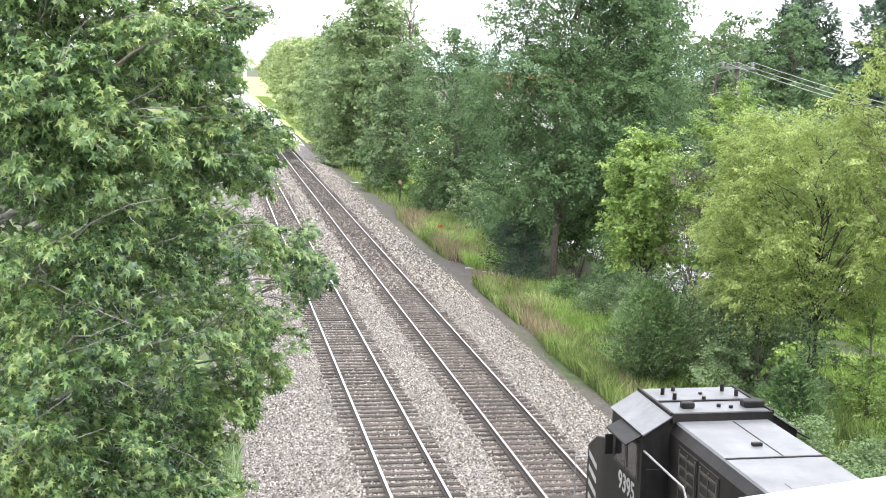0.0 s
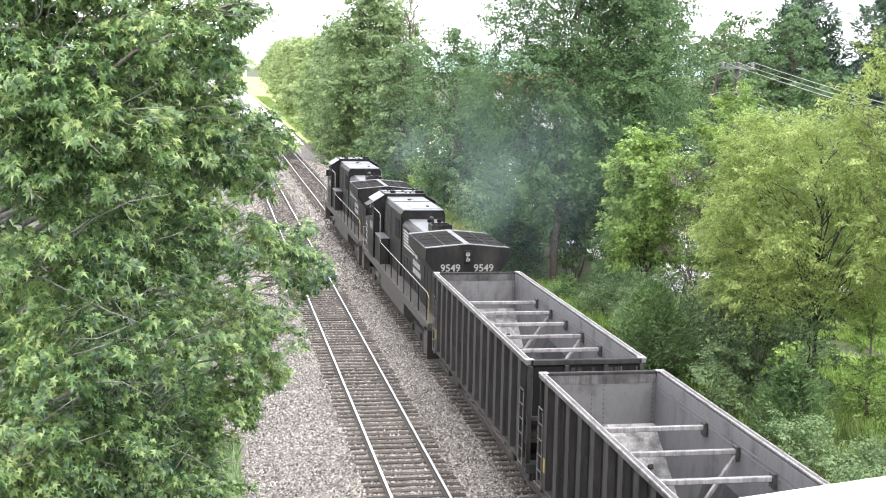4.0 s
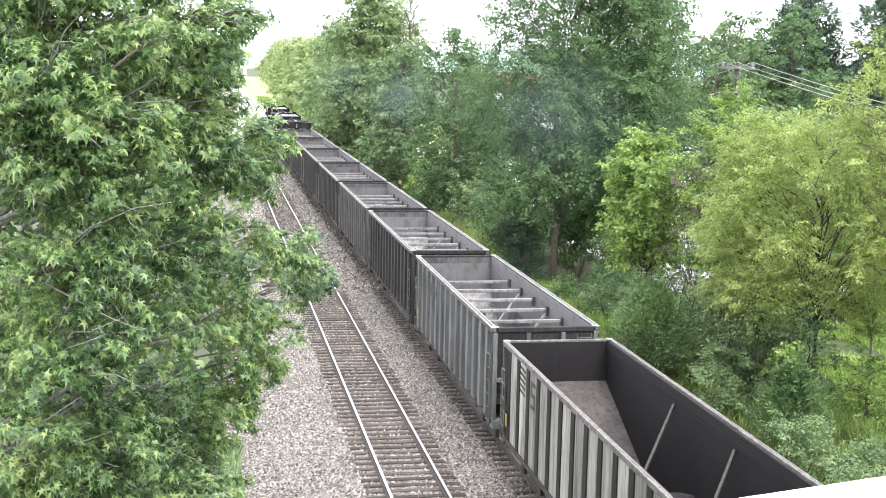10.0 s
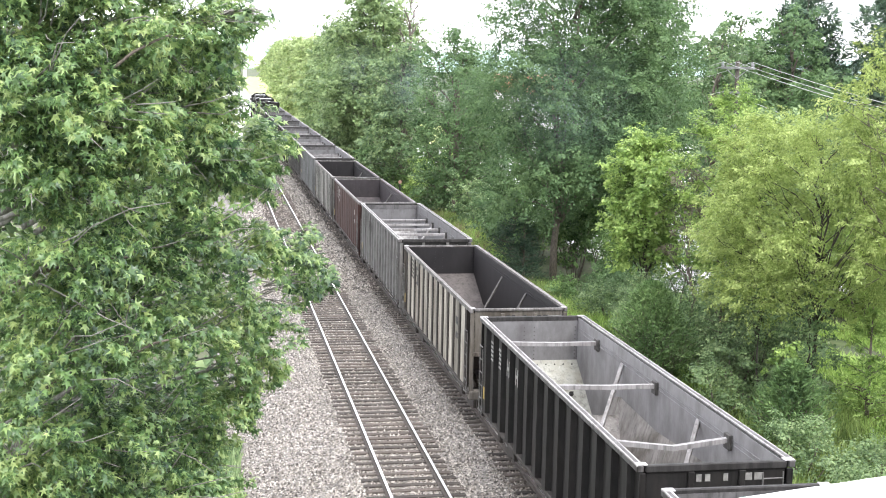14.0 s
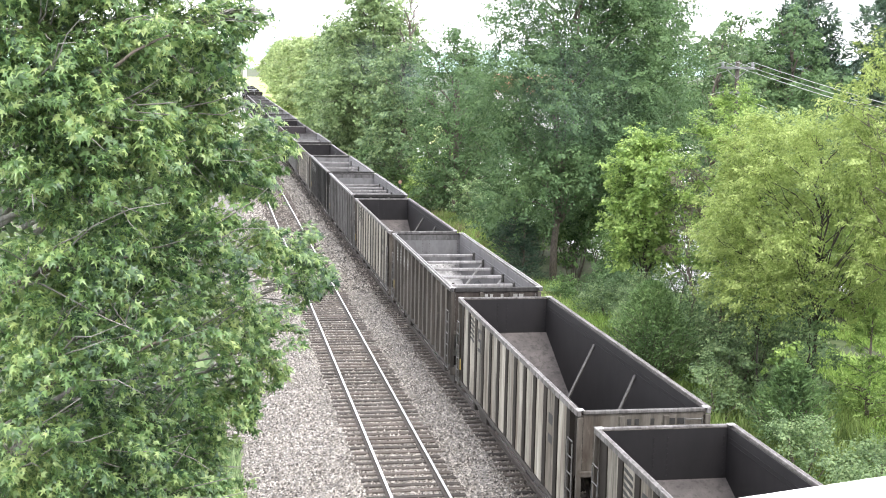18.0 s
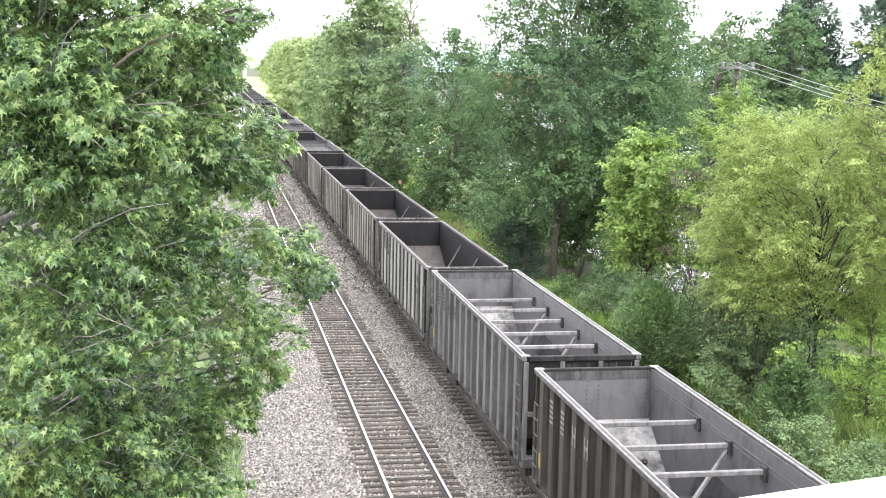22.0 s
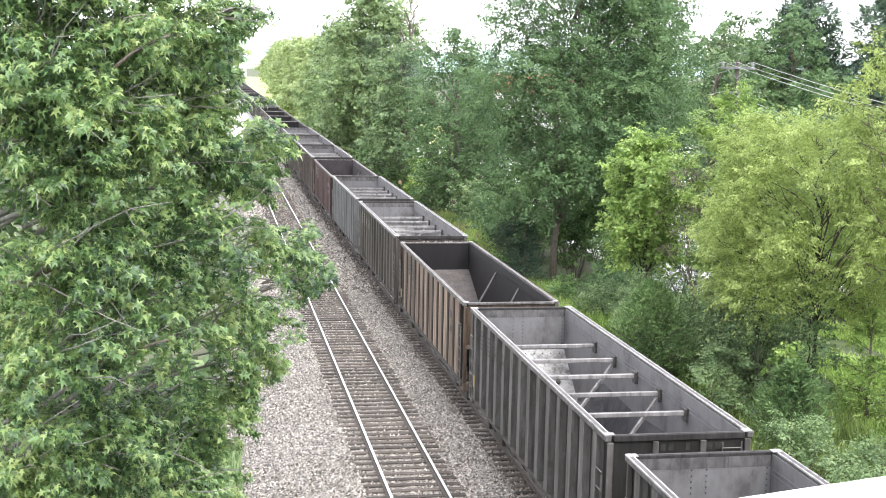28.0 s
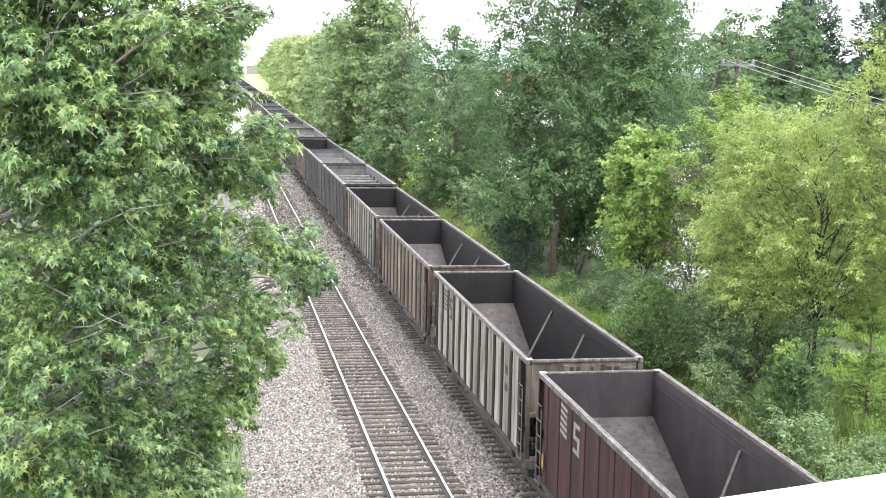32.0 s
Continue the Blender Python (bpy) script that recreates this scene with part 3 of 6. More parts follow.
POST = dict(
    cream=steel("rusty_post", (0.075, 0.05, 0.036), (0.15, 0.115, 0.09), (0.04, 0.027, 0.02), 0.7, shade=0.13),
    pale=steel("grey_brown_post", (0.075, 0.068, 0.058), (0.15, 0.14, 0.125), (0.04, 0.032, 0.026), 0.7, shade=0.13),
    rusty=steel("rusty_post", (0.055, 0.034, 0.024), (0.11, 0.075, 0.055), (0.03, 0.02, 0.015), 0.7, shade=0.25),
    red=steel("dark_oxide_post", (0.034, 0.014, 0.013), (0.062, 0.027, 0.025), (0.02, 0.013, 0.011), 0.6, shade=1.0))
INNER = dict(
    grey=steel("worn_grey_hopper_lining", (0.142, 0.143, 0.145), (0.225, 0.227, 0.229), (0.066, 0.063, 0.061), 0.85, 0.55, 1.1, 0.85, 0.9, 0.10, 0.2),
    dark=steel("coal_dark_hopper_lining", (0.0195, 0.0180, 0.0195), (0.030, 0.0280, 0.030), (0.040, 0.036, 0.037), 0.35, 0.7, 1.3, 0.50, 0.9, 0.12, 0.1),
    plum=steel("worn_plum_grey_hopper_lining", (0.040, 0.035, 0.038), (0.066, 0.059, 0.062), (0.035, 0.031, 0.032), 0.6, 0.65, 1.3, 0.8, 0.9, 0.12, 0.15),
    bright=steel("scoured_bright_hopper_lining", (0.145, 0.145, 0.146), (0.205, 0.205, 0.206), (0.085, 0.082, 0.08), 0.6, 0.55, 1.3, 1.0, 0.9, 0.12, 0.2))
SHEET = dict(
    grey=steel("scoured_slope_sheet", (0.20, 0.202, 0.195), (0.42, 0.42, 0.40), (0.05, 0.049, 0.048), 0.95, 0.5, 0.8, 1.0, 1.0),
    dark=steel("brown_dusty_slope_sheet", (0.070, 0.063, 0.059), (0.105, 0.095, 0.088), (0.045, 0.041, 0.040), 0.6, 0.7, 1.4, 1.0, 1.0),
    plum=steel("grey_dusty_slope_sheet", (0.064, 0.058, 0.059), (0.112, 0.102, 0.101), (0.055, 0.05, 0.048), 0.7, 0.7, 1.4, 1.0, 1.0),
    bright=steel("bright_slope_sheet", (0.29, 0.297, 0.255), (0.40, 0.41, 0.36), (0.17, 0.15, 0.10), 0.7, 0.5, 1.0, 1.0, 1.0))
# Pocket colours, each darker than its slope sheet.
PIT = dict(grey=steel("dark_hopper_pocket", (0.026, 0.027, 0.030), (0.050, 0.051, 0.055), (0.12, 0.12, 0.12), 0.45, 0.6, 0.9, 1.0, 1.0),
           dark=steel("near_black_hopper_pocket", (0.030, 0.027, 0.028), (0.045, 0.041, 0.041), (0.07, 0.06, 0.056), 0.5, 0.7, 1.2, 1.0, 1.0),
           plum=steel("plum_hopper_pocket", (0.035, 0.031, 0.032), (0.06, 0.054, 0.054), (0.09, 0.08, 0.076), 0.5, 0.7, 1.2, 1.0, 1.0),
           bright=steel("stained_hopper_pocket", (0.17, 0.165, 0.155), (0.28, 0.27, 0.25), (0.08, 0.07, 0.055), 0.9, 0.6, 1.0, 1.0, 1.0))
CHORD = steel("scuffed_top_chord", (0.06, 0.059, 0.058), (0.17, 0.168, 0.166), (0.05, 0.044, 0.04), 0.7, shade=0.85, scale=7.0)
CHORD_BEAD = steel("bare_bright_chord_edge", (0.24, 0.236, 0.23), (0.46, 0.455, 0.445), (0.10, 0.085, 0.075), 0.55, shade=1.0, scale=6.0)
CHORD_DARK = steel("worn_brown_top_chord", (0.07, 0.067, 0.065), (0.20, 0.195, 0.19), (0.05, 0.044, 0.038), 0.7, shade=1.0, scale=4.0)
END_CHORD = steel("sooty_end_chord", (0.03, 0.029, 0.028), (0.075, 0.072, 0.07), (0.02, 0.018, 0.017), 0.6, shade=0.55, scale=5.0, scuff=0.15)
BRACE = steel("pale_cross_brace", (0.19, 0.187, 0.185), (0.29, 0.287, 0.282), (0.10, 0.088, 0.08), 0.5, shade=1.0)
OPEN_BEAD = steel("worn_brown_chord_edge", (0.12, 0.112, 0.105), (0.25, 0.24, 0.23), (0.06, 0.05, 0.043), 0.6, shade=1.0, scale=6.0)
RUNG = surface("scuffed_grab_iron", (0.06, 0.057, 0.055), (0.14, 0.136, 0.132), 8, 0.6)
BAND = steel("dark_mottled_band", (0.075, 0.074, 0.073), (0.13, 0.129, 0.128), (0.03, 0.029, 0.028), 0.8, 0.6, 3.0, 1.0, 1.0)
GUSSET = surface("dark_gusset", (0.03, 0.028, 0.027), (0.065, 0.061, 0.058), 8, 0.7)
TRUCK = surface("brown_dusty_truck_iron", (0.014, 0.011, 0.0095), (0.032, 0.026, 0.022), 9, 0.85, 0.2)
WHEEL = surface("wheel_steel", (0.07, 0.055, 0.048), (0.15, 0.12, 0.105), 9, 0.6, 0.1, metal=0.4)
WHITE_PAINT = surface("faded_white_lettering", (0.16, 0.157, 0.15), (0.27, 0.265, 0.255), 9, 0.7, 0)
DARK_PAINT = surface("faded_dark_lettering", (0.010, 0.010, 0.010), (0.030, 0.028, 0.027), 9, 0.7, 0)
YELLOW_MARK = surface("yellow_reflector", (0.24, 0.16, 0.03), (0.34, 0.24, 0.05), 9, 0.6, 0)


def wheel_shape(r):
    s = Shape()
    s.tube([(-0.075, 0, 0), (-0.065, 0, 0), (-0.03, 0, 0), (0.045, 0, 0), (0.055, 0, 0)], [r * 0.9, r, r, r + 0.03, r], 20)
    return s


def make_truck(parent, y, axles, base, r, width=1.0):
    """A truck (bogie) with cast side frames and its wheels."""
    t = part("truck", Shape().box(-0.95, y - 0.22, r * 0.75, 0.95, y + 0.22, r * 1.5, 0.03), TRUCK, parent)
    for s in (-1, 1):
        x = s * width
        h = base / 2
        part("side_frame", Shape().prism([(y - h - 0.25, r * 0.85), (y - h - 0.2, r * 1.3), (y - h * 0.45, r * 1.45), (y + h * 0.45, r * 1.45), (y + h + 0.2, r * 1.3), (y + h + 0.25, r * 0.85),
                                          (y + h * 0.55, r * 0.8), (y + h * 0.35, r * 0.42), (y - h * 0.35, r * 0.42), (y - h * 0.55, r * 0.8)], x - 0.07, x + 0.07, "x"), TRUCK, t)
        for i in range(axles):
            part("wheel", WHEELS[r], WHEEL, t, at=pose(s * 0.755, y - h + base * i / (axles - 1), r, 0, 0, 0 if s < 0 else 180))
            part("journal_box", JOURNAL, TRUCK, t, at=pose(x + s * 0.09, y - h + base * i / (axles - 1), r))
    return t


WHEELS = {0.457: wheel_shape(0.457).mesh("wheel", WHEEL, True), 0.53: wheel_shape(0.53).mesh("wheel", WHEEL, True)}
JOURNAL = Shape().box(-0.07, -0.15, -0.14, 0.07, 0.15, 0.14, 0.03).mesh("journal_box", TRUCK)
COUPLER = Shape().box(-0.09, -0.5, 0.72, 0.09, 0.55, 0.95, 0.03).box(-0.17, -0.6, 0.68, 0.17, -0.35, 1.0, 0.05).mesh("coupler", TRUCK)


def ladder(parent, x, y, z0, z1, axis, material):
    """A grab-iron ladder flat against a side (axis y) or an end (axis x)."""
    s = Shape()
    w = 0.2
    for k in (-1, 1):
        a = (x, y + k * w) if axis == "y" else (x + k * w, y)
        s.tube([(*a, z0), (*a, z1)], 0.016, 5)
    for i in range(int((z1 - z0) / 0.38) + 1):
        z = z0 + 0.05 + 0.38 * i
        s.tube([(x, y - w, z), (x, y + w, z)] if axis == "y" else [(x - w, y, z), (x + w, y, z)], 0.014, 5)
    return part("ladder", s, material, parent)


SILL = 1.08
patches = {}


def tones(name, c1, c2, rust):
    return [steel(name, tuple(k * f * 0.50 for k in c1), tuple(k * f * 0.60 for k in c2), rust, a, 0.7, 3.0, 1.0, 0.2, 0.95, 0.25) for f, a in ((1.0, 0.75), (1.2, 0.6), (0.75, 0.7), (1.1, 0.95))]


PANELS = dict(
    cream=tones("streaked_cream_panel", (0.36, 0.34, 0.28), (0.56, 0.54, 0.46), (0.075, 0.052, 0.036)),
    pale=tones("pale_panel", (0.36, 0.365, 0.325), (0.54, 0.545, 0.50), (0.08, 0.062, 0.046)),
    rusty=tones("rust_streaked_panel", (0.21, 0.155, 0.115), (0.38, 0.31, 0.24), (0.06, 0.036, 0.024)),
    red=tones("oxide_red_panel", (0.050, 0.022, 0.020), (0.086, 0.039, 0.035), (0.04, 0.023, 0.021)))


def make_car(kind, body, lining, label, name="open_hopper_car", marks="dark", chord=None):
    """An open-topped coal hopper. Its front end stands at y = 0 and its rear at -L; z = 0 is the top of the rails.
    kind: 'braced' (five cross braces), 'three' (three bent ones) or 'open' (slanting struts alone)."""
    L = {"open": 13.85, "braced": 13.85, "three": 14.4}[kind]
    TOP = 3.665 if kind == "open" else 3.75
    m, inn, flo = BODY[body], INNER[lining], SHEET[lining]
    ch = chord or (CHORD_DARK if kind == "open" else CHORD)
    car = thing(name, label, "railway car", "coal hopper cars of the train")
    hw = 1.44
    xo = 1.515 if kind == "open" else 1.55   # outer edge of the top chord
    wall, post = (POST[body], POST[body]) if kind == "open" else (WALL[body], m)
    for s in (-1, 1):
        cut = [(-0.05, TOP - 0.05), (-0.05, 2.30), (-0.30, 2.22), (-1.55, SILL), (-L + 1.55, SILL), (-L + 0.30, 2.22), (-L + 0.05, 2.30), (-L + 0.05, TOP - 0.05)]
        side = part("side_wall", Shape().prism(cut, s * (hw - 0.07), s * (hw - 0.04), "x"), wall, car)
        part("lining", Shape().prism(cut, s * (hw - 0.085), s * (hw - 0.074), "x"), inn, side, "scuffed inner face")
        part("top_chord", Shape().box(s * (hw - 0.02), -L, TOP - 0.14, s * xo, 0, TOP, 0.02), ch, car, "scuffed flat top edge")
        part("chord_edge", Shape().box(s * (xo - 0.025), -L + 0.01, TOP - 0.03, s * (xo + 0.006), -0.01, TOP + 0.008, 0.006), CHORD_BEAD if kind != "open" else OPEN_BEAD, car, "edge worn to bright steel")
        part("chord_edge", Shape().box(s * (hw - 0.026), -L + 0.12, TOP - 0.03, s * (hw + 0.006), -0.12, TOP + 0.007, 0.006), CHORD_BEAD if kind != "open" else OPEN_BEAD, car, "edge worn to bright steel")
        for yy in (-0.10, -L + 0.10):
            part("corner_plate", Shape().box(s * 1.34, yy - 0.085, TOP - 0.012, s * (xo - 0.015), yy + 0.085, TOP + 0.012, 0.006), CHORD_BEAD, car, "pale corner plate")
        part("side_sill", Shape().box(s * (hw - 0.12), -L + 0.02, SILL - 0.07, s * 1.53, -0.02, SILL + 0.04, 0.015), TRUCK, car)
        n = 14 if kind != "open" else 13
        for i in range(n - 1) if kind == "open" else ():
            step = (L - 1.5) / (n - 1)
            pm = patches.get((body, i % 4))
            if pm is None:
                x0, x1 = s * (hw - 0.042), s * (hw + 0.045)
                pm = patches[(body, i % 4)] = Shape().box(-abs(x1), -step / 2 + 0.19, SILL + 0.05, -abs(x0), step / 2 - 0.19, TOP - 0.15).mesh("side_panel", PANELS[body][i % 4])
            part("side_panel", pm, m, car, at=pose(0, -0.75 - step * (i + 0.5), 0) if s < 0 else pose(0, -0.75 - step * (i + 0.5), 0, 0, 0, 180))
        rib = None
        for i in range(n):
            y = -0.75 - (L - 1.5) * i / (n - 1)
            if rib is None:
                rib = Shape().prism([(s * (hw - 0.045), -0.19), (s * 1.50, -0.14), (s * 1.50, 0.14), (s * (hw - 0.045), 0.19)], SILL + 0.04, TOP - 0.14, "z") \
                    if kind == "open" else Shape().prism([(s * (hw - 0.045), -0.20), (s * 1.545, -0.155), (s * 1.545, 0.155), (s * (hw - 0.045), 0.20)], SILL + 0.04, TOP - 0.14, "z")
                rib = rib.mesh("side_post", post)
            part("side_post", rib, m, car, at=Matrix.Translation((0, y, 0)))
        ladder(car, s * 1.56, -0.35, 1.0, 2.9, "y", RUNG)
        ladder(car, s * 1.56, -L + 0.35, 1.0, 2.9, "y", RUNG)
    for e, y in ((1, 0.0), (-1, -L)):
        # End walls of braced cars take the same shade-darkened sheet colour.
        end = part("end_wall", Shape().box(-hw + 0.03, y - e * 0.05, 2.2, hw - 0.03, y - e * 0.09, TOP - 0.05), wall if kind != "open" else m, car)
        part("lining", Shape().box(-hw + 0.09, y - e * 0.094, 2.25, hw - 0.09, y - e * 0.104, TOP - 0.06), inn, end, "scuffed inner face")
        part("top_chord", Shape().box(-1.38, y, TOP - (0.15 if kind != "open" else 0.09), 1.38, y - e * (0.11 if kind != "open" else 0.08), TOP - 0.002, 0.02), END_CHORD if kind != "open" else ch, car)
        part("end_cross_member", Shape().box(-1.45, y + e * 0.02, 2.18, 1.45, y - e * 0.05, 2.32, 0.02), m, car)
        part("end_sill", Shape().box(-1.5, y + e * 0.04, 0.85, 1.5, y - e * 0.25, 1.12, 0.03), m, car)
        for x in (-1.44, -0.5, 0.5, 1.44):
            part("end_post", Shape().box(x - 0.06, y + e * 0.015, 1.1, x + 0.06, y - e * 0.048, TOP - 0.15, 0.01), m, car)
        ladder(car, -e * 1.1, y + e * 0.03, 1.1, TOP - 0.2, "x", RUNG)
        part("coupler", COUPLER, TRUCK, car, at=pose(0, y + e * 0.12, 0, 0, 0, 0 if e < 0 else 180))
        part("slope_brace", Shape().beam((-0.9, y - e * 0.2, 1.1), (-0.9, y - e * 1.3, 1.75), 0.1, 0.1).beam((0.9, y - e * 0.2, 1.1), (0.9, y - e * 1.3, 1.75), 0.1, 0.1), m, car)
        if marks:
            s = Shape()
            for x0, w in ((-0.55, 0.10), (-0.38, 0.10), (-0.21, 0.10), (0.15, 0.09), (0.55, 0.16), (0.76, 0.16)):
                s.box(x0, y - e * 0.044, TOP - 0.36, x0 + w, y - e * 0.052, TOP - 0.22)
            tagged(part("lettering", s, WHITE_PAINT if marks == "white" else DARK_PAINT, car), kind="stuff")
    # floor sheets: sloping ends, humps between the hopper pockets
    if kind == "open":
        prof = [(-0.1, 2.52), (-3.4, 1.05), (-4.3, 0.75), (-5.0, 0.75), (-6.1, 1.35), (-L / 2, 1.55), (-L + 6.1, 1.35), (-L + 5.0, 0.75), (-L + 4.3, 0.75), (-L + 3.4, 1.05), (-L + 0.1, 2.52)]
    else:
        prof = [(-0.1, 2.45), (-2.1, 1.05), (-2.9, 0.75), (-3.5, 1.05), (-4.6, 2.0), (-5.7, 1.05), (-6.4, 0.75), (-L / 2, 1.5), (-L + 6.4, 0.75), (-L + 5.7, 1.05), (-L + 4.6, 2.0), (-L + 3.5, 1.05),
                (-L + 2.9, 0.75), (-L + 2.1, 1.05), (-L + 0.1, 2.45)]
    w = hw - 0.086

    def floor(name, rows, material, label):
        k = len(rows)
        v = [(sx * w, y, z + dz) for dz in (0, -0.03) for y, z in rows for sx in (-1, 1)]
        f = [(2 * i, 2 * i + 1, 2 * i + 3, 2 * i + 2) for i in range(k - 1)] + [(2 * k + 2 * i, 2 * k + 2 * i + 2, 2 * k + 2 * i + 3, 2 * k + 2 * i + 1) for i in range(k - 1)]
        f += [(0, 2 * k, 2 * k + 1, 1), (2 * k - 2, 2 * k - 1, 4 * k - 1, 4 * k - 2)]
        part(name, Shape().add(v, f), material, car, label)
    floor("slope_sheet", prof[:2], flo, "sloping scoured steel sheet")
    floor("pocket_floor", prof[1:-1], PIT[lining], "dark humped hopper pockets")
    floor("slope_sheet", prof[-2:], flo, "sloping scoured steel sheet")
    # Added sheets that darken the lower side walls inside.
    for sx in (-1, 1) if kind != "open" else ():
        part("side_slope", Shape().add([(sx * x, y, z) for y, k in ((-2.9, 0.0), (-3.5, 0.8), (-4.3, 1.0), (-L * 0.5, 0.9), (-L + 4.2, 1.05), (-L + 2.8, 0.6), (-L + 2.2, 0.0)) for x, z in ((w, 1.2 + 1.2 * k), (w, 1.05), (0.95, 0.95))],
                                       [(0, 1, 2), (18, 20, 19)] + [(3 * i, 3 * i + 2, 3 * i + 5, 3 * i + 3) for i in range(6)] + [(3 * i + 1, 3 * i + 4, 3 * i + 5, 3 * i + 2) for i in range(6)]), PIT[lining], car, "dark sloping side sheet")
    for e, y in ((1, 0.0), (-1, -L)):
        if kind == "braced":
            part("end_band", Shape().box(-hw + 0.10, y - e * 0.105, TOP - 0.30, hw - 0.10, y - e * 0.112, TOP - 0.08), BAND, car, "dark mottled band along the top")
        riv = Shape()
        for q in range(10) if kind != "open" else ():
            x = -1.2 + 0.26 * q
            riv.tube([(x, y - e * 0.35, 2.36), (x, y - e * 0.36, 2.40)], [0.022, 0.014], 5)
        for x in (-0.25, 0.05, w - 0.08):
            for q in range(9):
                riv.tube([(x, y - e * 0.100, 2.5 + 0.115 * q), (x, y - e * 0.118, 2.5 + 0.115 * q)], [0.022, 0.014], 5)
        tagged(part("rivets", riv, GUSSET if kind != "open" else inn, car), kind="stuff")
    for s in (-1, 1):
        part("seam_bead", Shape().box(s * (hw - 0.086), -L + 0.2, 3.40, s * (hw - 0.10), -0.2, 3.42), inn, car)
        part("seam_bead", Shape().box(s * (hw - 0.086), -L + 0.2, 3.30, s * (hw - 0.10), -0.2, 3.32), inn, car)
    for y in ([-4.65, -L + 4.65] if kind == "open" else [-2.9, -6.3, -L + 6.3, -L + 2.9]):
        part("hopper_chute", Shape().prism([(y - 0.75, 1.08), (y + 0.75, 1.08), (y + 0.35, 0.42), (y - 0.35, 0.42)], -1.08, 1.08, "x"), TRUCK, car)
    part("centre_sill", Shape().box(-0.25, -L + 0.1, 0.74, 0.25, -0.1, 1.02), TRUCK, car)
    # braces
    if kind == "braced":
        for y in (-3.42, -5.22, -7.02, -8.82, -10.62):
            b = part("cross_brace", Shape().box(-1.35, y - 0.055, 3.22, 1.35, y + 0.055, 3.32, 0.012), BRACE, car, "pale steel cross brace")
            for s in (-1, 1):
                part("gusset", Shape().box(s * 1.27, y - 0.11, 3.08, s * 1.355, y + 0.11, 3.38, 0.01), GUSSET, b)
        for y in (-5.22, -8.82):
            for s in (-1, 1):
                part("diagonal_brace", Shape().beam((s * 1.31, y, 3.2), (s * 0.15, y - 0.5, 1.9), 0.07, 0.07), BRACE, car)
    elif kind == "three":
        for y, bend in ((-2.2, 0.05), (-7.1, 0.05), (-11.7, -0.08)):
            b = part("cross_brace", Shape().beam((-1.35, y, 3.42), (0.1, y - abs(bend), 3.34 + bend), 0.12, 0.10).beam((0.1, y - abs(bend), 3.34 + bend), (1.35, y, 3.38), 0.12, 0.10), BRACE, car)
            for s in (-1, 1):
                part("gusset", Shape().box(s * 1.27, y - 0.15, 3.18, s * 1.355, y + 0.15, 3.5, 0.01), GUSSET, b)
        for y in (-4.4, -9.9):
            for s in (-1, 1):
                part("diagonal_brace", Shape().beam((s * 1.35, y, 3.3), (s * 0.2, y - 1.7, 1.7), 0.09, 0.09), BRACE, car)
    else:
        for y in (-5.45, -9.1):
            for s in (-1, 1):
                part("strut", Shape().beam((s * 1.35, y, 3.25), (s * 0.10, y - 1.35, 1.75), 0.06, 0.06), GUSSET, car)
    # marks on the sides, unreadable: plain bars
    if marks:
        for s in (-1, 1):
            bars = Shape()
            if kind == "open":
                step = (L - 1.5) / 12
                for row in range(5):
                    y0, z0 = -0.75 - 1.5 * step, 3.38 - 0.15 * row
                    bars.prism([(y0 + 0.30, z0 + 0.07), (y0 + 0.30, z0 - 0.01), (y0 - 0.24, z0 - 0.06), (y0 - 0.24, z0 + 0.02)], s * 1.4865, s * 1.4905, "x")
                y0 = -0.75 - 2.5 * step
                for za, zb, ya, yb in ((3.30, 3.20, 0.24, -0.24), (3.20, 3.02, 0.24, 0.10), (3.02, 2.92, 0.24, -0.24), (2.92, 2.72, -0.08, -0.24), (2.72, 2.62, 0.24, -0.24)):
                    bars.box(s * 1.4865, y0 + yb, zb, s * 1.4905, y0 + ya, za)
                bars.box(s * 1.4865, -11.75, 2.75, s * 1.4905, -11.4, 3.0).box(s * 1.4865, -11.75, 2.3, s * 1.4905, -11.4, 2.5)
            else:
                for i in (1, 2):
                    y = -0.75 - (L - 1.5) * i / 13
                    for row in range(5):
                        bars.box(s * 1.546, y - 0.13, 3.38 - 0.12 * row, s * 1.550, y + 0.13, 3.32 - 0.12 * row)
                for i in (3, 4):
                    y = -0.75 - (L - 1.5) * i / 13
                    bars.box(s * 1.546, y - 0.14, 3.3, s * 1.550, y - 0.08, 2.85).box(s * 1.546, y + 0.08, 3.3, s * 1.550, y + 0.14, 2.85).box(s * 1.546, y - 0.07, 3.12, s * 1.550, y + 0.07, 3.04)
            tagged(part("lettering", bars, WHITE_PAINT if marks == "white" else DARK_PAINT, car), kind="stuff")
            part("reflector", Shape().box(s * 1.546, -0.82, 1.5, s * 1.550, -0.66, 1.85), YELLOW_MARK, car)
    make_truck(car, -2.0, 2, 1.78, 0.457)
    make_truck(car, -L + 2.0, 2, 1.78, 0.457)
    return car


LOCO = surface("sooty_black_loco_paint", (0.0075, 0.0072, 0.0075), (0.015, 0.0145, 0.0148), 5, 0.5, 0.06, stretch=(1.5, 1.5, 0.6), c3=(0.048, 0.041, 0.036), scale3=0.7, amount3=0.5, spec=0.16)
# Upward faces: the sky's reflection is painted in as these two paler colours.
LOCO_TOP = surface("sky_sheen_loco_roof", (0.105, 0.108, 0.117), (0.160, 0.164, 0.175), 3, 0.45, 0.0, c3=(0.06, 0.06, 0.062), scale3=0.9, amount3=0.5, spec=0.6)
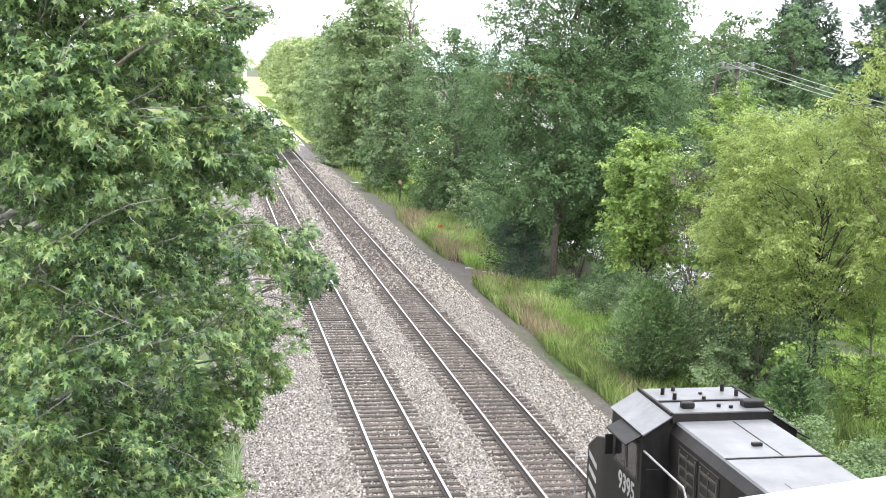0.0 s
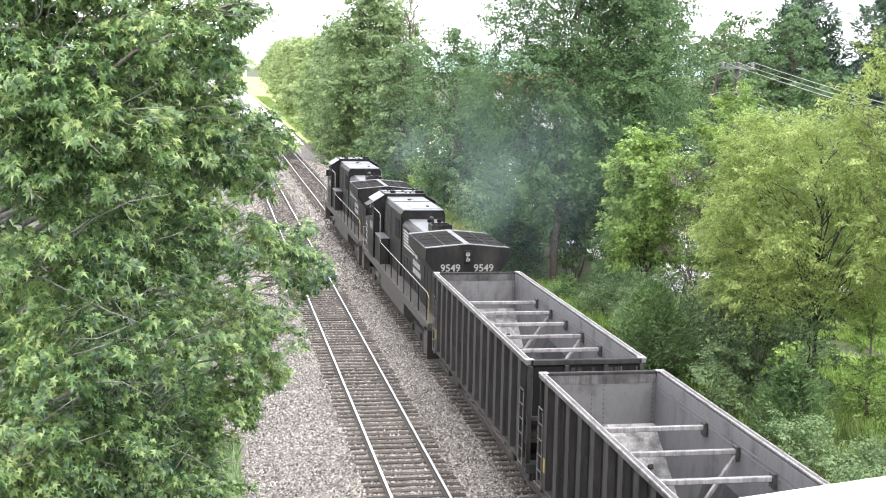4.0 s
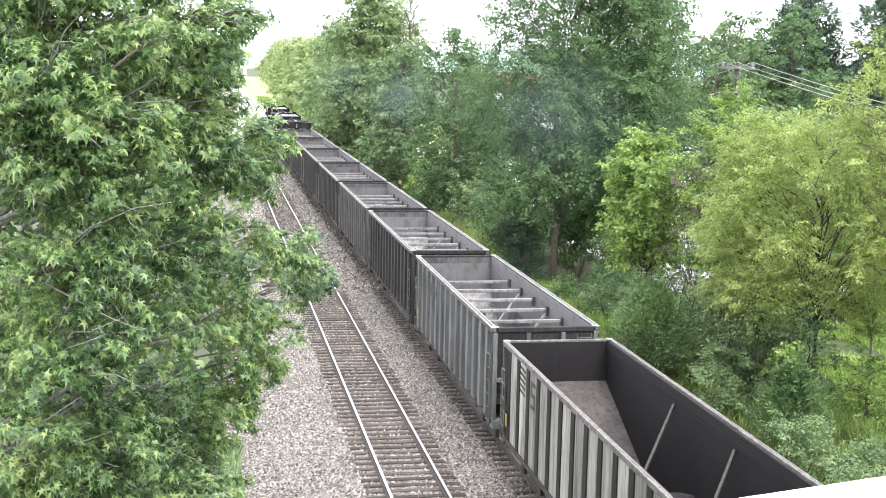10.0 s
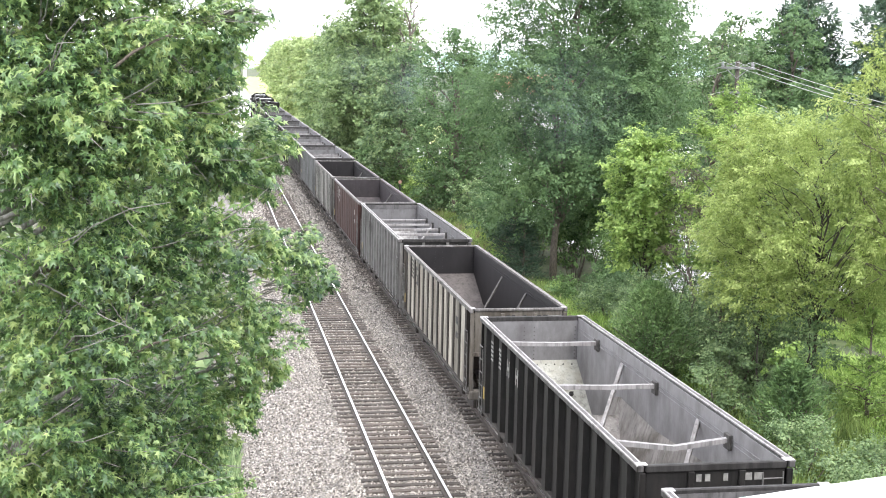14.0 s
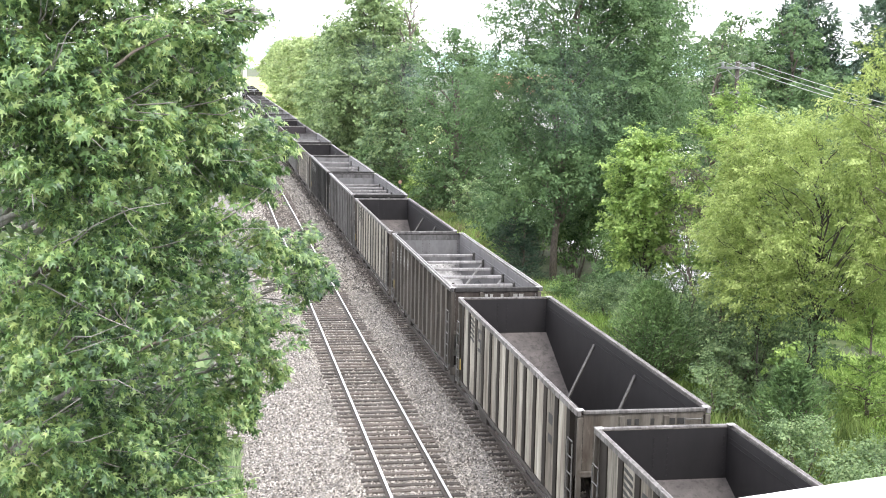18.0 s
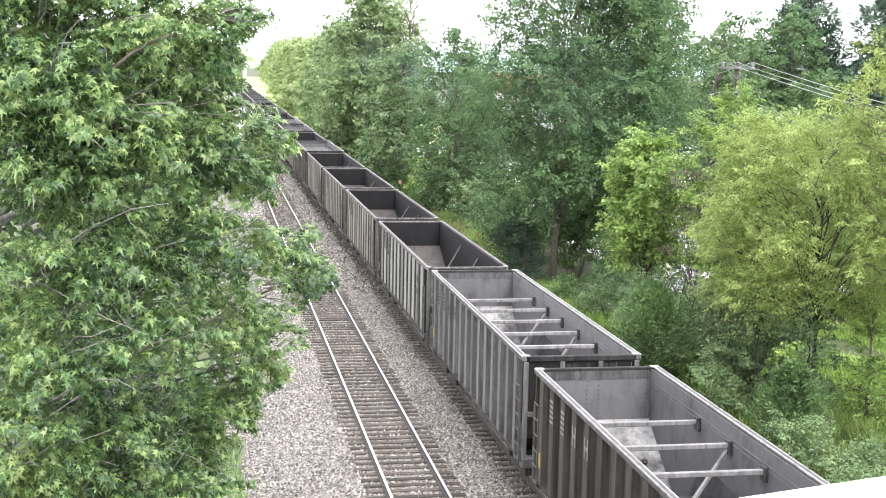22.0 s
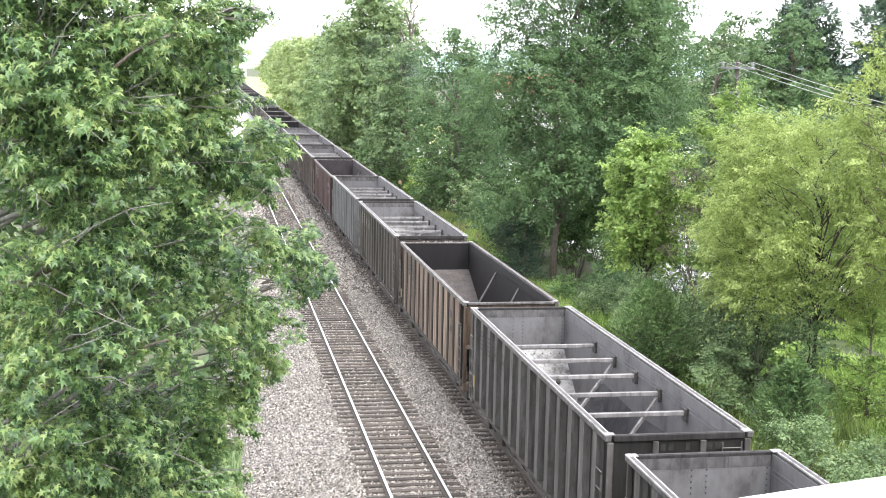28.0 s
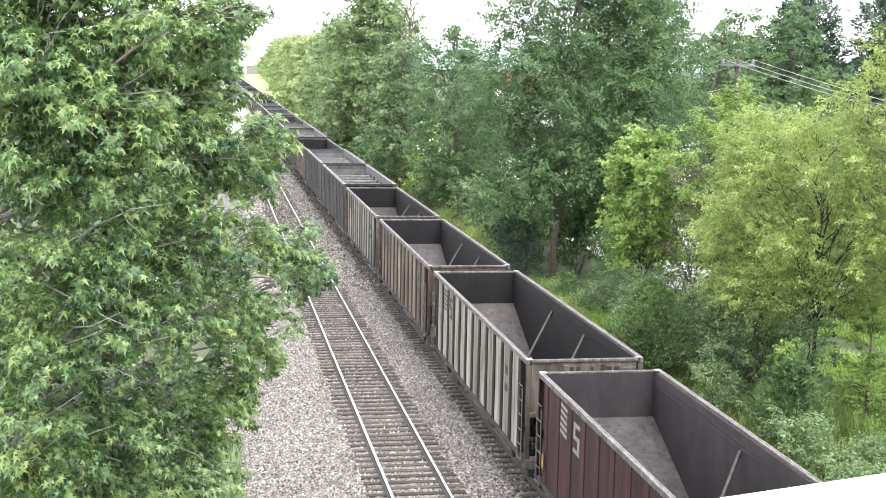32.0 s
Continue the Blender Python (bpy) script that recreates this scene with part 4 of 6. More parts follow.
LOCO_BOX = surface("sky_bright_box_roof", (0.125, 0.129, 0.139), (0.185, 0.19, 0.202), 2, 0.4, 0.0, c3=(0.075, 0.075, 0.078), scale3=0.8, amount3=0.5)
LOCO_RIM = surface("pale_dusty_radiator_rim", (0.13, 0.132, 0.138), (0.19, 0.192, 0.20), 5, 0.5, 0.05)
LOCO_LOW = surface("brown_dusty_underframe", (0.032, 0.028, 0.025), (0.075, 0.066, 0.058), 6, 0.85, 0.1)
SCREEN = surface("dark_radiator_screen", (0.008, 0.008, 0.008), (0.022, 0.020, 0.019), 18, 0.9, 0.3, spec=0.1)
GLASS = surface("dark_cab_glass", (0.01, 0.01, 0.012), (0.016, 0.016, 0.018), 2, 0.08, 0, spec=0.8)
LOCO_WHITE = surface("loco_white_paint", (0.30, 0.30, 0.29), (0.40, 0.40, 0.39), 7, 0.55, 0)
LOCO_CREAM = surface("dirty_cream_stripe", (0.20, 0.185, 0.14), (0.31, 0.285, 0.22), 8, 0.6, 0)
GRAB_YELLOW = surface("worn_yellow_grab_iron", (0.17, 0.125, 0.045), (0.28, 0.21, 0.08), 8, 0.6, 0)
LOCO_NUMBER = surface("faded_number_paint", (0.17, 0.17, 0.165), (0.27, 0.27, 0.265), 9, 0.6, 0)
RAILING = surface("white_handrail_paint", (0.20, 0.20, 0.205), (0.32, 0.32, 0.325), 7, 0.5, 0)
LAMP_RIM = surface("chrome_lamp_rim", (0.5, 0.5, 0.5), (0.7, 0.7, 0.7), 5, 0.25, 0, metal=0.9)


def writing(body, size, material, parent, at):
    """Letters of Blender's own font, turned into a mesh."""
    cu = bpy.data.curves.new("lettering", "FONT")
    cu.body, cu.size, cu.extrude, cu.align_x, cu.align_y = body, size, 0.002, "CENTER", "CENTER"
    cu.offset = size * 0.018
    tmp = bpy.data.objects.new("lettering", cu)
    scene.collection.objects.link(tmp)
    dg = bpy.context.evaluated_depsgraph_get()
    me = bpy.data.meshes.new_from_object(tmp.evaluated_get(dg))
    bpy.data.objects.remove(tmp)
    me.materials.clear()
    me.materials.append(material)
    return part("lettering", me, material, parent, "white painted number", at)


def make_loco(number):
    """A six-axle road locomotive. y = 0 is its rear coupler face, y = 22.1 the front; z = 0 is the top of the rails."""
    t = thing("diesel_locomotive", "black diesel freight locomotive with white number %s, winged radiator" % number, "locomotive", "locomotives of the train")
    part("underframe", Shape().box(-1.5, 0.75, 1.30, 1.5, 21.5, 1.66, 0.03).box(-0.5, 0.4, 0.9, 0.5, 21.8, 1.3), LOCO_LOW, t, "dusty frame and walkway")
    part("fuel_tank", Shape().prism([(-1.45, 1.28), (1.45, 1.28), (1.45, 0.75), (1.1, 0.32), (-1.1, 0.32), (-1.45, 0.75)], 7.0, 14.4), LOCO_LOW, t, "brown dusty fuel tank")
    for s in (-1, 1):
        part("air_tank", Shape().tube([(s * 1.25, 14.7, 1.0), (s * 1.25, 16.3, 1.0)], 0.2, 12), LOCO_LOW, t, smooth=True)
    make_truck(t, 3.9, 3, 4.0, 0.53, 1.12)
    make_truck(t, 18.1, 3, 4.0, 0.53, 1.12)
    part("coupler", COUPLER, TRUCK, t, at=pose(0, 0.55, 0))
    part("coupler", COUPLER, TRUCK, t, at=pose(0, 21.6, 0, 0, 0, 180))
    for y in (0.72, 21.46):
        part("pilot_plate", Shape().box(-1.5, y, 0.35, 1.5, y + 0.07, 1.4, 0.02), LOCO, t)
    # long hood
    part("hood", Shape().prism([(-0.93, 1.66), (0.93, 1.66), (0.93, 3.95), (0.82, 4.12), (0.6, 4.17), (-0.6, 4.17), (-0.82, 4.12), (-0.93, 3.95)], 5.2, 11.35), LOCO, t)
    part("hood_roof", Shape().prism([(-0.66, 4.162), (0.66, 4.162), (0.60, 4.19), (-0.60, 4.19)], 5.25, 11.3), LOCO_TOP, t, "roof of the long hood, sky reflection in its colour")
    part("rear_hood", Shape().prism([(-1.05, 1.75), (-0.6, 1.45), (0.6, 1.45), (1.05, 1.75), (1.05, 5.3), (-1.05, 5.3)], 1.66, 3.75, "z"), LOCO, t)
    # winged radiator with a shallow ridge
    wing = [(-1.10, 3.25), (-1.20, 3.45), (-1.55, 3.88), (-1.55, 4.33), (0, 4.47), (1.55, 4.33), (1.55, 3.88), (1.20, 3.45), (1.10, 3.25)]
    rad = part("radiator_wing", Shape().prism(wing, 1.15, 5.35), LOCO, t)
    for s in (-1, 1):
        part("radiator_rim", Shape().add([(s * x, y, 4.475 - 0.0903 * x + dz) for dz in (0, 0.02) for x, y in ((1.55, 1.15), (1.55, 1.36), (0.10, 1.36), (0.10, 5.10), (1.55, 5.10), (1.55, 5.35), (0.0, 5.35), (0.0, 1.15))],
                                         [(0, 1, 2, 7), (2, 3, 6, 7), (3, 4, 5, 6), (8, 15, 10, 9), (10, 15, 14, 11), (11, 14, 13, 12), (0, 8, 9, 1), (1, 9, 10, 2), (2, 10, 11, 3), (3, 11, 12, 4), (4, 12, 13, 5), (7, 15, 8, 0)]),
             LOCO_RIM, rad, "pale dusty rim")
        part("radiator_screen", Shape().add([(s * x, y, 4.480 - 0.0903 * x + dz) for dz in (-0.01, 0.004) for x, y in ((0.105, 1.37), (1.5, 1.37), (1.5, 5.09), (0.105, 5.09))],
                                            [(0, 1, 2, 3), (4, 5, 6, 7), (0, 1, 5, 4), (1, 2, 6, 5), (2, 3, 7, 6), (3, 0, 4, 7)]), SCREEN, rad, "dark mesh screen")
        for y in (2.3, 3.25, 4.15):
            part("screen_bar", Shape().beam((s * 0.1, y, 4.492 - 0.009), (s * 1.5, y, 4.492 - 0.1355), 0.03, 0.015), LOCO, rad)
        part("screen_bar", Shape().beam((s * 0.8, 1.43, 4.420), (s * 0.8, 5.04, 4.420), 0.025, 0.012), LOCO, rad)
    part("rear_notch", Shape().box(-0.35, 1.14, 4.36, 0.05, 1.17, 4.46), LOCO, rad)
    # rear headlamp, numbers, sand box
    hl = part("headlamp", Shape().box(-0.13, 1.10, 3.78, 0.13, 1.16, 4.26, 0.02), LOCO, t)
    for z in (3.92, 4.12):
        part("lamp_glass", Shape().tube([(0, 1.10, z), (0, 1.07, z)], 0.085, 14), LAMP_RIM, hl)
    writing(number, 0.37, LOCO_NUMBER, t, pose(-0.63, 1.140, 3.60, 90, 0, 0))
    writing(number, 0.37, LOCO_NUMBER, t, pose(0.60, 1.140, 3.60, 90, 0, 0))
    for k in (-1, 1):
        for row in range(5):
            z = 2.05 + 0.17 * row
            part("rear_stripe", Shape().prism([(k * 1.057, 1.740), (k * 0.607, 1.440), (k * 0.600, 1.451), (k * 1.050, 1.751)], z, z + 0.085, "z"), LOCO_CREAM, t, "cream warning stripe")
    # exhaust stack, horn, inverter box
    part("exhaust_box", Shape().add([(x * k, 7.05 + y * k2, z) for z, k, k2 in ((4.15, 1, 1), (4.50, 1, 1), (4.50, 0.82, 0.82), (4.3, 0.78, 0.8)) for x, y in ((-0.42, -0.42), (0.42, -0.42), (0.42, 0.42), (-0.42, 0.42))],
                                      [(4 * a + i, 4 * a + (i + 1) % 4, 4 * a + 4 + (i + 1) % 4, 4 * a + 4 + i) for a in range(3) for i in range(4)] + [(12, 13, 14, 15)]), LOCO, t, "black square exhaust stack")
    horn = part("air_horn", Shape().box(-0.05, 8.75, 4.17, 0.05, 8.85, 4.42), LOCO, t)
    for dx, dy, a in ((-0.2, 0.0, -1), (0.0, 0.1, 1), (0.2, 0.0, -1)):
        part("bell", Shape().tube([(dx, 8.8 - a * 0.1, 4.47), (dx, 8.8 + a * 0.2, 4.47), (dx, 8.8 + a * 0.38, 4.47)], [0.03, 0.05, 0.11], 10), LOCO, horn, smooth=True)
    part("inverter_box", Shape().prism([(-0.98, 1.66), (0.98, 1.66), (0.98, 4.38), (0.86, 4.58), (-0.86, 4.58), (-0.98, 4.38)], 11.35, 16.95), LOCO, t)
    part("box_roof", Shape().prism([(-0.89, 4.56), (0.89, 4.56), (0.87, 4.605), (-0.87, 4.605)], 11.30, 16.9), LOCO_BOX, t, "box roof, sky reflection in its pale colour")
    part("roof_seam", Shape().box(-0.88, 14.52, 4.6, 0.88, 14.57, 4.622).box(0.15, 14.57, 4.6, 0.18, 16.8, 4.61), LOCO, t)
    part("roof_hatch", Shape().box(-0.45, 11.7, 4.6, 0.86, 13.2, 4.618, 0.006), LOCO_BOX, t)
    part("lifting_lug", Shape().box(-0.12, 15.2, 4.6, 0.05, 15.3, 4.66), LOCO, t)
    part("lifting_lug", Shape().box(0.3, 12.4, 4.6, 0.42, 12.5, 4.66), LOCO, t)
    # louvred doors beside the cab and along the hood
    for s in (-1, 1):
        for y in (14.95, 15.95):
            d = part("louvre_door", Shape().box(s * 0.975, y - 0.46, 3.0, s * 1.0, y + 0.46, 4.3, 0.008), LOCO, t)
            for k in range(3):
                part("louvre_frame", Shape().box(s * 0.99, y - 0.40 + k * 0.38, 3.05, s * 1.02, y - 0.36 + k * 0.38, 4.25, 0.005), LOCO_LOW, d)
            for row in range(6):
                part("louvre", Shape().box(s * 0.99, y - 0.38, 3.12 + row * 0.2, s * 1.014, y + 0.38, 3.18 + row * 0.2, 0.005), LOCO_LOW, d)
        for i in range(7):
            part("hood_door", Shape().box(s * 0.925, 5.6 + i * 0.8, 1.8, s * 0.945, 6.3 + i * 0.8, 2.75, 0.006), LOCO, t)
        for i in range(4):
            part("hood_door", Shape().box(s * 1.045, 1.95 + i * 0.8, 2.0, s * 1.065, 2.65 + i * 0.8, 3.4, 0.006), LOCO, t)
        # white bars of the side emblem and two rows of unreadable letters as blocks
        for k in range(6):
            part("emblem_bar", Shape().box(s * 0.931, 7.55 + 0.03 * k, 3.74 - 0.13 * k, s * 0.936, 10.9 - 0.03 * k, 3.815 - 0.13 * k), LOCO_WHITE, t)
        part("emblem_head", Shape().prism([(7.45, 3.05), (7.45, 3.75), (7.2, 3.75), (7.0, 3.35), (6.95, 3.78), (6.6, 3.78), (6.25, 3.6), (6.2, 3.2), (6.5, 3.05), (6.75, 3.25), (6.8, 3.5), (6.95, 3.05), (7.2, 3.05), (7.3, 3.4), (7.32, 3.05)], s * 0.931, s * 0.936, "x"), LOCO_WHITE, t)
        for row, n in ((0, 7), (1, 8)):
            for k in range(n):
                part("letter_block", Shape().box(s * 0.946, 7.95 - k * 0.27, 2.72 - row * 0.34, s * 0.950, 7.78 - k * 0.27, 2.95 - row * 0.34), LOCO_WHITE, t)
        # handrails
        rail = part("handrail", Shape().tube([(s * 1.46, 1.2, 2.72), (s * 1.46, 14.5, 2.72), (s * 1.46, 14.7, 2.8)], 0.017, 6), RAILING, t, "white handrail")
        for i in range(8):
            part("stanchion", Shape().tube([(s * 1.46, 1.3 + i * 1.9, 1.6), (s * 1.46, 1.3 + i * 1.9, 2.72)], 0.022, 6), LOCO, rail)
        part("step_well", Shape().box(s * 1.15, 0.8, 0.45, s * 1.5, 1.5, 1.5, 0.02), LOCO_LOW, t)
        part("step_well", Shape().box(s * 1.15, 20.7, 0.45, s * 1.5, 21.4, 1.5, 0.02), LOCO_LOW, t)
        for k in range(4):
            part("nose_stripe", Shape().prism([(19.95, 1.85 + k * 0.3), (20.5, 2.0 + k * 0.3), (20.5, 2.12 + k * 0.3), (19.95, 1.97 + k * 0.3)], s * 1.422, s * 1.427, "x"), LOCO_WHITE, t)
        part("end_rail", Shape().tube([(s * 1.46, 1.2, 2.72), (s * 1.46, 0.8, 2.6), (s * 1.46, 0.8, 1.6)], 0.020, 6), GRAB_YELLOW, t, "worn yellow end handrail")
        part("end_rail", Shape().tube([(s * 1.46, 21.4, 1.6), (s * 1.46, 21.4, 2.6), (s * 0.4, 21.45, 2.6)], 0.018, 6), RAILING, t)
    # cab with sloping shoulders, windows and awnings
    cab_out = [(-1.5, 1.66), (1.5, 1.66), (1.5, 4.36), (0.98, 4.68), (-0.98, 4.68), (-1.5, 4.36)]
    cab = part("cab", Shape().prism(cab_out, 16.95, 18.78), LOCO, t)
    for s in (-1, 1):
        part("shoulder_roof", Shape().add([(s * x, y, z) for y in (16.85, 18.84) for x, z in ((1.52, 4.355), (0.98, 4.688), (0.98, 4.708), (1.53, 4.38))],
                                          [(0, 1, 2, 3), (4, 7, 6, 5), (0, 4, 5, 1), (1, 5, 6, 2), (2, 6, 7, 3), (3, 7, 4, 0)]), LOCO_TOP, cab, "sloping cab shoulder, sky sheen in its pale colour")
        for y0, y1 in ((17.2, 17.75), (17.9, 18.5)):
            w = part("cab_window", Shape().box(s * 1.495, y0, 3.5, s * 1.51, y1, 4.08, 0.005), GLASS, cab)
            part("window_frame", Shape().box(s * 1.50, y0 - 0.05, 3.43, s * 1.525, y1 + 0.05, 3.49).box(s * 1.50, y0 - 0.05, 4.09, s * 1.525, y1 + 0.05, 4.15)
                 .box(s * 1.50, y0 - 0.06, 3.43, s * 1.525, y0 - 0.01, 4.15).box(s * 1.50, y1 + 0.01, 3.43, s * 1.525, y1 + 0.06, 4.15), LOCO_LOW, w)
        part("awning", Shape().add([(s * x, y, z) for y in (17.0, 18.2) for x, z in ((1.5, 4.33), (1.5, 4.30), (1.80, 4.14), (1.80, 4.17))],
                                   [(0, 1, 2, 3), (4, 7, 6, 5), (0, 4, 5, 1), (1, 5, 6, 2), (2, 6, 7, 3), (3, 7, 4, 0)]), LOCO, cab, "black window awning")
        part("mirror", Shape().box(s * 1.52, 18.6, 3.5, s * 1.68, 18.65, 3.9, 0.01), LOCO, cab)
        writing(number, 0.50, LOCO_WHITE, cab, pose(s * 1.506, 17.75, 3.12, 90, 0, -90 if s < 0 else 90))
        part("rear_door", Shape().box(s * 1.02, 16.93, 1.7, s * 1.42, 16.955, 3.7, 0.008), LOCO, cab)
        part("cab_rail", Shape().tube([(s * 1.46, 16.95, 4.05), (s * 1.46, 14.9, 4.03), (s * 1.46, 14.75, 3.9), (s * 1.46, 14.75, 2.75)], 0.020, 6), RAILING, cab, "pale cab side handrail")
        box = part("tool_box", Shape().box(s * 1.0, 14.85, 1.66, s * 1.42, 16.9, 2.85, 0.03), LOCO, t)
        part("tool_box_lid", Shape().box(s * 0.99, 14.82, 2.85, s * 1.44, 16.93, 2.88, 0.01), LOCO_TOP, box, "flat lid, sky sheen in its colour")
        part("vent_panel", Shape().box(s * 0.985, 11.7, 3.25, s * 1.0, 13.0, 4.1, 0.006), SCREEN, t, "dark recessed vent")
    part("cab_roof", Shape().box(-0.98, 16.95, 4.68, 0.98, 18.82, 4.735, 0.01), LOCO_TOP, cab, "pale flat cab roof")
    part("roof_rib", Shape().box(-1.0, 16.9, 4.70, -0.95, 18.82, 4.765).box(0.95, 16.9, 4.70, 1.0, 18.82, 4.765).box(-0.97, 16.86, 4.58, 0.97, 16.95, 4.75).box(-0.95, 17.75, 4.73, 0.95, 17.82, 4.76), LOCO, cab)
    for x, y, h in ((-0.65, 18.35, 0.13), (-0.55, 17.95, 0.12), (-0.35, 18.6, 0.08), (0.62, 18.5, 0.14), (0.75, 18.1, 0.13), (-0.6, 17.4, 0.06), (0.1, 17.35, 0.05), (0.3, 17.25, 0.05), (0.1, 18.3, 0.04), (0.0, 17.86, 0.07)):
        part("roof_antenna", Shape().tube([(x, y, 4.735), (x, y, 4.735 + h)], [0.042, 0.04], 8), LOCO, cab)
    part("roof_unit", Shape().box(-0.65, 17.25, 4.735, -0.4, 17.4, 4.85, 0.02), LOCO, cab)
    part("roof_unit", Shape().box(0.55, 17.2, 4.735, 0.95, 17.45, 4.86, 0.02), LOCO, cab)
    part("nose", Shape().prism([(18.75, 1.66), (18.75, 3.72), (20.0, 3.45), (20.6, 3.1), (20.7, 1.66)], -1.42, 1.42, "x"), LOCO, t)
    part("nose_top", Shape().add([(x, y, z) for x in (-1.42, 1.42) for y, z in ((18.80, 3.715), (20.0, 3.456), (20.6, 3.106), (20.61, 3.116), (20.0, 3.47), (18.8, 3.735))],
                                 [(0, 1, 2, 3, 4, 5), (11, 10, 9, 8, 7, 6), (0, 6, 7, 1), (1, 7, 8, 2), (2, 8, 9, 3), (3, 9, 10, 4), (4, 10, 11, 5), (5, 11, 6, 0)]), LOCO_TOP, t)
    return t


PITCH_CAR = 15.10
CARS = {}   # thing -> offset behind the train's reference mark
loco_a, loco_b = make_loco("9395"), make_loco("9549")
kinds = {
    "A": ("braced", "mid_grey", "grey", "empty grey steel coal hopper with five cross braces", "dark"),
    "D": ("braced", "dark_grey", "grey", "empty dark grey steel coal hopper, sides darkened between posts, cross braces", "dark"),
    "L": ("braced", "light_grey", "grey", "empty pale grey steel coal hopper with cross braces", "dark"),
    "U": ("braced", "blue_grey", "grey", "empty blue-grey steel coal hopper with cross braces", "dark"),
    "N": ("braced", "brown_grey", "grey", "empty brown-grey weathered coal hopper with cross braces", "white"),
    "M": ("braced", "russet", "grey", "empty rusty brown coal hopper with cross braces, pale inside", "white"),
    "K": ("three", "black", "bright", "empty black hopper with bright scoured inside, bent braces", "white"),
    "C": ("open", "cream", "dark", "empty dirty cream hopper with dark inside, slanting struts", "dark"),
    "P": ("open", "pale", "dark", "empty pale grey-green hopper with dark inside, slanting struts", "dark"),
    "Y": ("open", "rusty", "dark", "empty rust-streaked cream hopper with dark inside", "dark"),
    "R": ("open", "red", "plum", "empty oxide-red hopper with dark inside, slanting struts", "white")}
made = {}
for k, letter in enumerate("DDDDADUPRLCKACNCCCPLNMRUNYAACYCRA", start=1):
    if letter in made:
        car = copy_thing(made[letter], Matrix.Identity(4))
    else:
        kd, body, lining, label, marks = kinds[letter]
        car = made[letter] = make_car(kd, body, lining, label, marks=marks)
    CARS[car] = PITCH_CAR * k + (0.15 if k < 12 else 0.55 if k == 12 else 1.15)   # slack behind the black car


